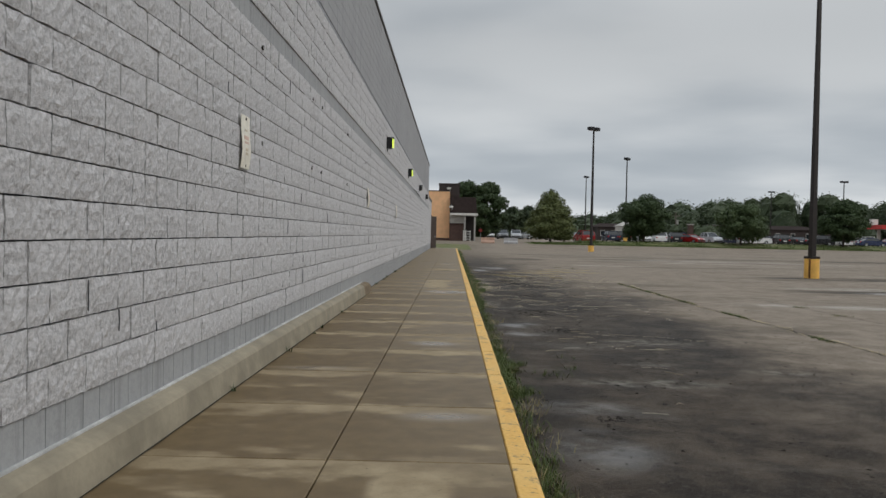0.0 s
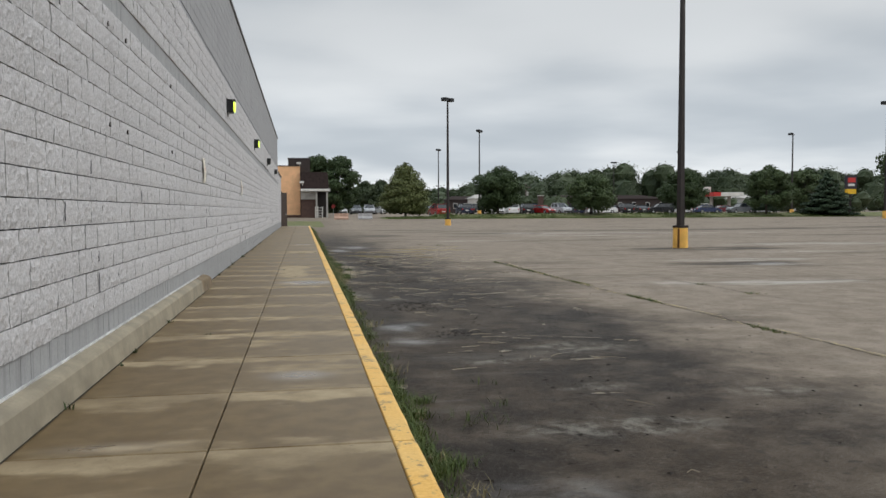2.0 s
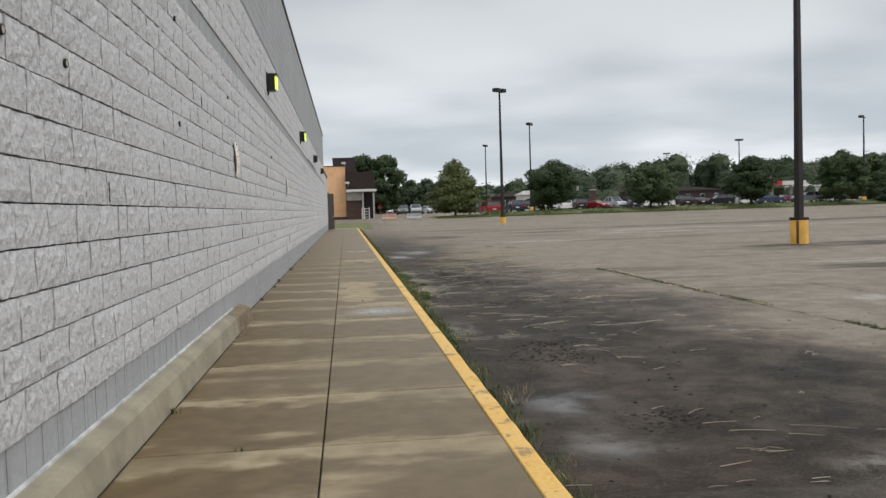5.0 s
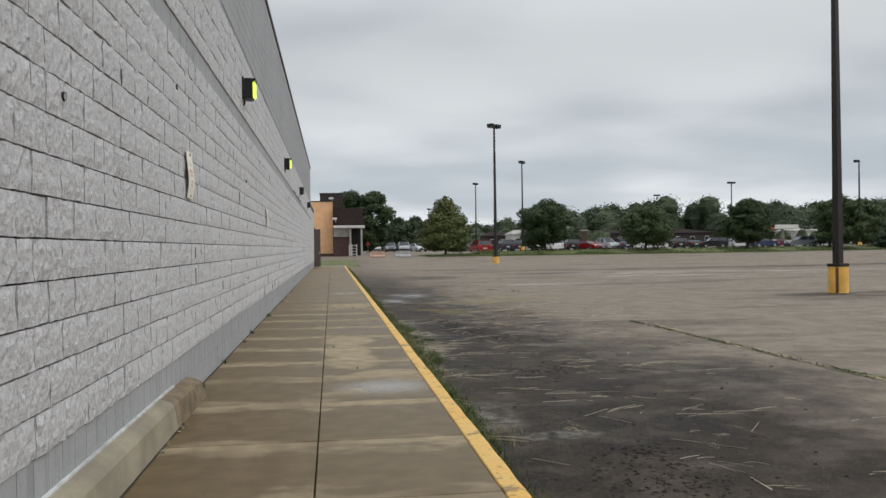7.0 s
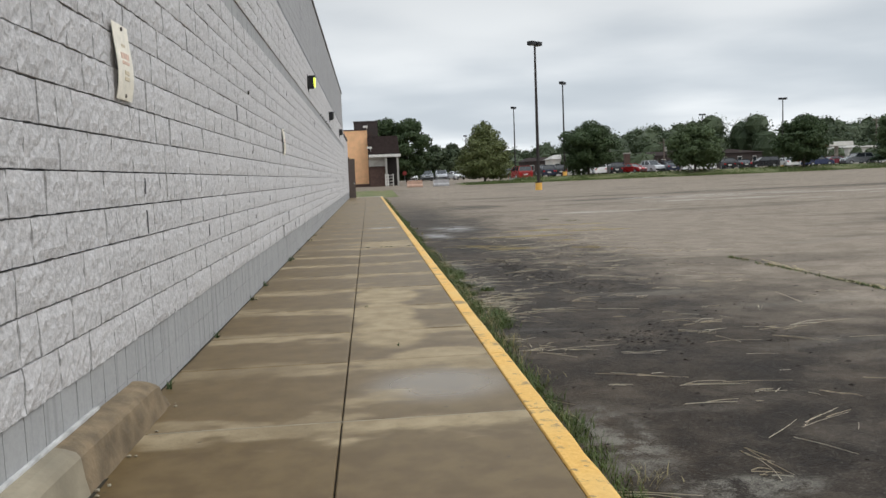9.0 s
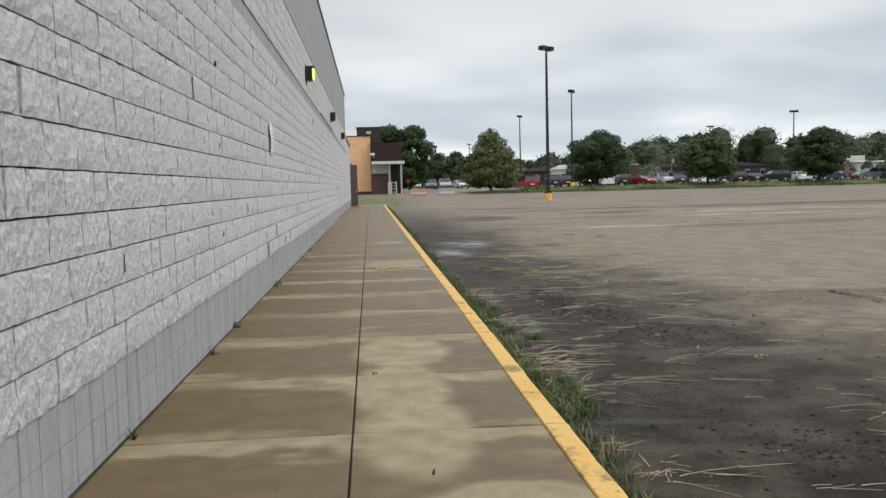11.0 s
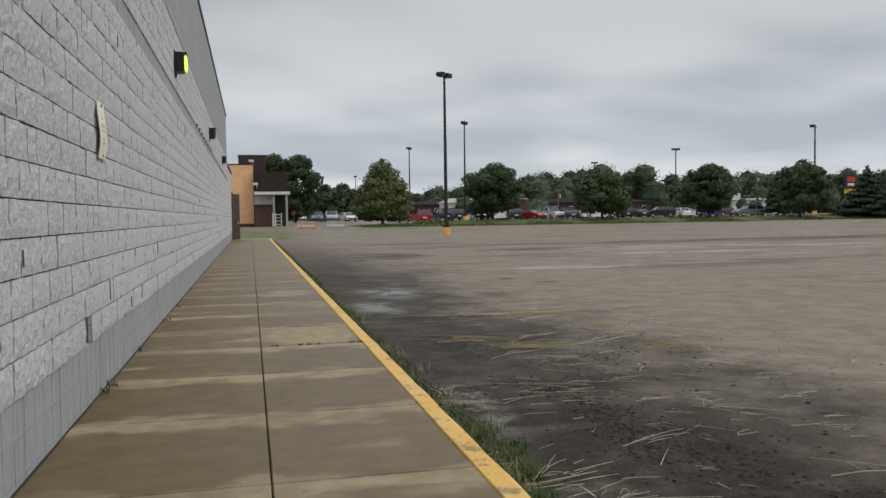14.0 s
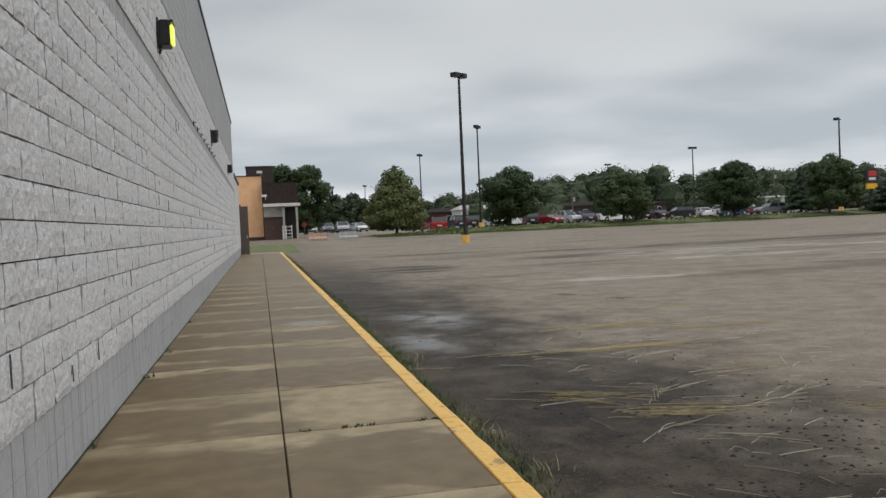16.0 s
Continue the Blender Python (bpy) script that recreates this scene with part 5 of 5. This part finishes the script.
blades("crack_weeds", line, M_BLADE, "low green weeds rooted in the asphalt crack", 3, (0.012, 0.05), 0.004)
blades("crack_dead_grass", [(x + 0.03, yy, sp, int(c * 1.2)) for x, yy, sp, c in line], M_DEADBLADE, "dry dead grass caught in the asphalt crack", 8, (0.008, 0.03), 0.004)
wall_t = [(WX + 0.03, y, r4.uniform(0.02, 0.06), r4.randrange(6, 20)) for y in (15.9, 17.7, 20.0, 21.3, 24.6, 24.9, 26.7, 29.3, 31.0, 34.2)] + [(WX + 0.17, y, 0.03, 8) for y in (3.5, 5.8, 7.4, 8.1, 10.2)]
joint_t = [(0.85 + i * 0.09, 26.60, 0.035, 16) for i in (1, 4, 5, 6, 10, 11)] + [(0.93, 19.02, 0.03, 6), (0.3, 9.16, 0.03, 5), (1.2, 16.9, 0.02, 3)]
blades("joint_weeds", joint_t, M_LEAF_DARK, "tiny dark weeds in a slab joint", 6, (0.006, 0.028), 0.005)
blades("wall_foot_weeds", wall_t, M_LEAF_DARK, "small dark weeds in joints along the walkway", 4, (0.015, 0.075), 0.005)


def stalks(name, lots, label, seed, mat, spread=24):
    """Straw in small bunches: (x, y, spread_x, spread_y, count, heading, length). Three-sided stems lying on the asphalt."""
    r = random.Random(seed)
    v, f = [], []
    for cx, cy, sx, sy, count, head, length in lots:
        bunch = 0
        for _ in range(count):
            if bunch <= 0:
                ax, ay = cx + r.gauss(0, sx), cy + r.gauss(0, sy)
                aim = head + (r.gauss(0, spread) if spread < 15 or r.random() < 0.72 else r.uniform(-90, 90))
                bunch = 1 if r.random() < 0.62 else r.randrange(2, 6)
                reach = length * (0.25 + 1.5 * r.random() ** 2.0)
            bunch -= 1
            slide = r.gauss(0, 0.35) * reach
            x = ax + math.cos(radians(aim)) * slide + r.gauss(0, 0.012)
            y = ay + math.sin(radians(aim)) * slide + r.gauss(0, 0.025)
            x = max(x, KERB_OUT + 0.12)
            a = radians(aim + r.gauss(0, min(9, spread)))
            l = reach * r.uniform(0.35, 1.1)
            bend = r.gauss(0, 0.05) if r.random() < 0.85 else r.gauss(0, 0.5)
            rad = r.uniform(0.0016, 0.0032)
            z = ground_z(x, y) + rad + r.uniform(0.0, 0.008)
            px, py = x, y
            lift = r.uniform(0.0, 0.005) if r.random() < 0.9 else r.uniform(0.01, 0.03)
            o = len(v)
            for k in range(4):
                for q in range(3):
                    ang = q * 2.094
                    v.append((px - math.sin(a) * math.cos(ang) * rad, py + math.cos(a) * math.cos(ang) * rad, z + math.sin(ang) * rad + lift * (0, 1, 0.8, 0.2)[k]))
                px, py = px + math.cos(a) * l / 3, py + math.sin(a) * l / 3
                a += bend / 3
                rad *= 0.8
                if px < KERB_OUT + 0.05:
                    px = KERB_OUT + 0.05
            for k in range(3):
                for q in range(3):
                    p = (q + 1) % 3
                    f.append((o + k * 3 + q, o + k * 3 + p, o + k * 3 + 3 + p, o + k * 3 + 3 + q))
    tagged(raw(name, v, f, mat), label, "straw", kind="stuff")


stalks("scattered_straw", [
    (3.3, 4.5, 0.6, 1.4, 12, 5, 0.3), (3.6, 9.0, 0.9, 1.5, 34, -5, 0.32), (3.4, 12.0, 0.8, 1.2, 36, -5, 0.34), (4.0, 15.0, 1.1, 1.5, 64, -8, 0.40),
    (4.0, 18.0, 1.2, 1.4, 96, -5, 0.42), (3.8, 21.5, 1.0, 1.6, 130, -20, 0.42), (4.4, 24.5, 1.1, 1.4, 150, -25, 0.42), (5.2, 27.0, 1.2, 1.2, 100, -15, 0.42), (4.5, 29.0, 1.2, 1.0, 60, -6, 0.42),
    (2.45, 20.1, 0.15, 0.25, 90, 10, 0.34), (2.5, 19.1, 0.15, 0.25, 60, -15, 0.34), (2.4, 22.0, 0.14, 0.4, 45, 20, 0.28), (2.35, 24.4, 0.14, 0.3, 40, 10, 0.26), (2.35, 17.3, 0.12, 0.2, 26, 15, 0.3)],
    "scattered dry straw stalks on wet asphalt", 21, M_STRAW)
stalks("straw_drift", [(4.4, 29.9, 0.55, 0.035, 120, -3, 0.7)], "drift of yellow straw on the asphalt", 22, M_STRAW_GOLD, 6)
stalks("straw_drift", [(5.6, 31.7, 0.45, 0.04, 70, -8, 0.6), (6.7, 31.0, 0.4, 0.05, 70, -25, 0.6), (6.6, 33.6, 0.4, 0.15, 40, -20, 0.4)], "long drift of yellow straw on the asphalt", 23, M_STRAW_GOLD, 7)
stalks("straw_drift", [(3.25, 27.7, 0.20, 0.10, 60, -30, 0.45), (3.75, 26.9, 0.22, 0.10, 80, -22, 0.55)], "tangled drift of straw near the kerb", 24, M_STRAW_GOLD, 10)
stalks("straw_drift", [(5.3, 26.4, 0.14, 0.10, 45, -50, 0.4), (5.2, 28.3, 0.2, 0.10, 30, -30, 0.35)], "loose tuft of straw on the asphalt", 25, M_STRAW_GOLD, 12)
stalks("crack_straw", [(7.36, 5.5, 0.03, 0.8, 26, 91, 0.35), (7.33, 8.0, 0.03, 0.8, 40, 92, 0.35), (7.2, 11.5, 0.03, 1.0, 34, 93, 0.35), (7.08, 15.5, 0.03, 1.2, 60, 93, 0.4), (7.05, 19.5, 0.04, 1.0, 60, 90, 0.4), (7.12, 22.0, 0.04, 0.6, 30, 88, 0.4)],
       "dry straw caught along the asphalt crack", 26, M_STRAW_GOLD, 5)

r5 = random.Random(31)
lv, lf = [], []
for cx, cy, sx, sy, count in ((3.3, 9.9, 0.22, 0.14, 320), (2.85, 3.6, 0.10, 0.07, 120), (3.2, 13.2, 0.22, 0.2, 340), (3.4, 17.5, 0.25, 0.3, 360), (3.25, 24.6, 0.12, 0.25, 380), (3.32, 23.8, 0.12, 0.35, 460), (3.5, 22.6, 0.16, 0.4, 420), (3.8, 21.2, 0.25, 0.4, 300), (4.3, 26.0, 0.6, 0.7, 420), (3.15, 12.5, 0.22, 0.25, 420), (3.2, 22.9, 0.14, 0.5, 400), (4.0, 12.0, 1.5, 6.0, 900), (4.2, 25.0, 1.3, 3.0, 1100), (3.6, 19.0, 0.9, 2.5, 500), (3.6, 4.0, 0.9, 2.5, 300)):
    for _ in range(count):
        x, y = max(KERB_OUT + 0.1, cx + r5.gauss(0, sx)), cy + r5.gauss(0, sy)
        s, a = 0.004 + 0.026 * r5.random() ** 2.0, r5.uniform(0, 6.28)
        z, o = ground_z(x, y) - 0.001, len(lv)
        w = r5.uniform(0.3, 0.9)
        lv += [(x + math.cos(a) * s * 1.4, y + math.sin(a) * s * 1.4, z), (x + math.cos(a + 2.1) * s * w, y + math.sin(a + 2.1) * s * w, z), (x + math.cos(a + 4.2) * s, y + math.sin(a + 4.2) * s, z), (x + s * r5.uniform(-0.4, 0.4), y, z + s * r5.uniform(0.15, 0.5))]
        lf += [(o, o + 1, o + 3), (o + 1, o + 2, o + 3), (o + 2, o, o + 3)]
tagged(raw("leaf_litter", lv, lf, M_SOIL), "dark crumbs of leaf litter and dirt on the asphalt", "litter", kind="stuff")
stalks("walkway_straw", [(2.3, 19.9, 0.05, 0.3, 14, 175, 0.2)], "few straw stalks by the kerb", 33, M_STRAW)

# ---- pieces last: wall blocks, base blocks, slabs, kerb stones ----
for x, y, z, s in single:
    ob = new("split_face_block", rough_meshes[s])
    ob.location, ob.parent = (x, y, z), wall
for x, y, z, s in base_single:
    ob = new("base_block", small_meshes[s])
    ob.location, ob.parent = (x, y, z), wall


def slab(x0, x1, y0, y1, r):
    dz = [r.uniform(-0.003, 0.001) for _ in range(4)]
    gx_, gy_, e = 0.0045, 0.0065, 0.006
    v = []
    for inset, z in ((0.0, -0.09), (0.0, -e), (e, 0.0)):
        for i, (x, y) in enumerate(((x0 + gx_ + inset, y0 + gy_ + inset), (x1 - gx_ - inset, y0 + gy_ + inset), (x1 - gx_ - inset, y1 - gy_ - inset), (x0 + gx_ + inset, y1 - gy_ - inset))):
            v.append((x, y, z + dz[i]))
    f = [(8, 9, 10, 11)]
    for a in (0, 4):
        f += [(a + i, a + (i + 1) % 4, a + 4 + (i + 1) % 4, a + 4 + i) for i in range(4)]
    return raw("paving_slab", v, f, M_SLAB, walkway)


def kerb_stone(y0, y1, r):
    sec = ((KERB_IN - 0.001, -0.3), (KERB_IN - 0.001, -0.004), (KERB_IN + 0.006, 0.003), (KERB_OUT - 0.030, 0.002), (KERB_OUT - 0.010, -0.010), (KERB_OUT, -0.035), (KERB_OUT + 0.012, -0.3))
    n, rows = len(sec), 7
    v, f = [], []
    for k in range(rows):
        y = y0 + 0.004 + (y1 - y0 - 0.008) * k / (rows - 1)
        for j, (x, z) in enumerate(sec):
            chip = r.uniform(-0.005, 0.003) if 3 <= j <= 5 else 0
            v.append((x + chip, y, z + chip * 0.6))
    for k in range(rows - 1):
        for j in range(n - 1):
            a = k * n + j
            f.append((a + 1, a, a + n, a + n + 1))
    f += [tuple(range(n)), tuple((rows - 1) * n + j for j in range(n - 1, -1, -1))]
    return raw("kerb_stone", v, f, M_YELLOW, kerb)


r6 = random.Random(41)
for a, b in zip(JOINTS, JOINTS[1:]):
    slab(WALK_L, MID, a, b, r6)
    slab(MID, KERB_IN, a, b, r6)
    kerb_stone(a, b, r6)
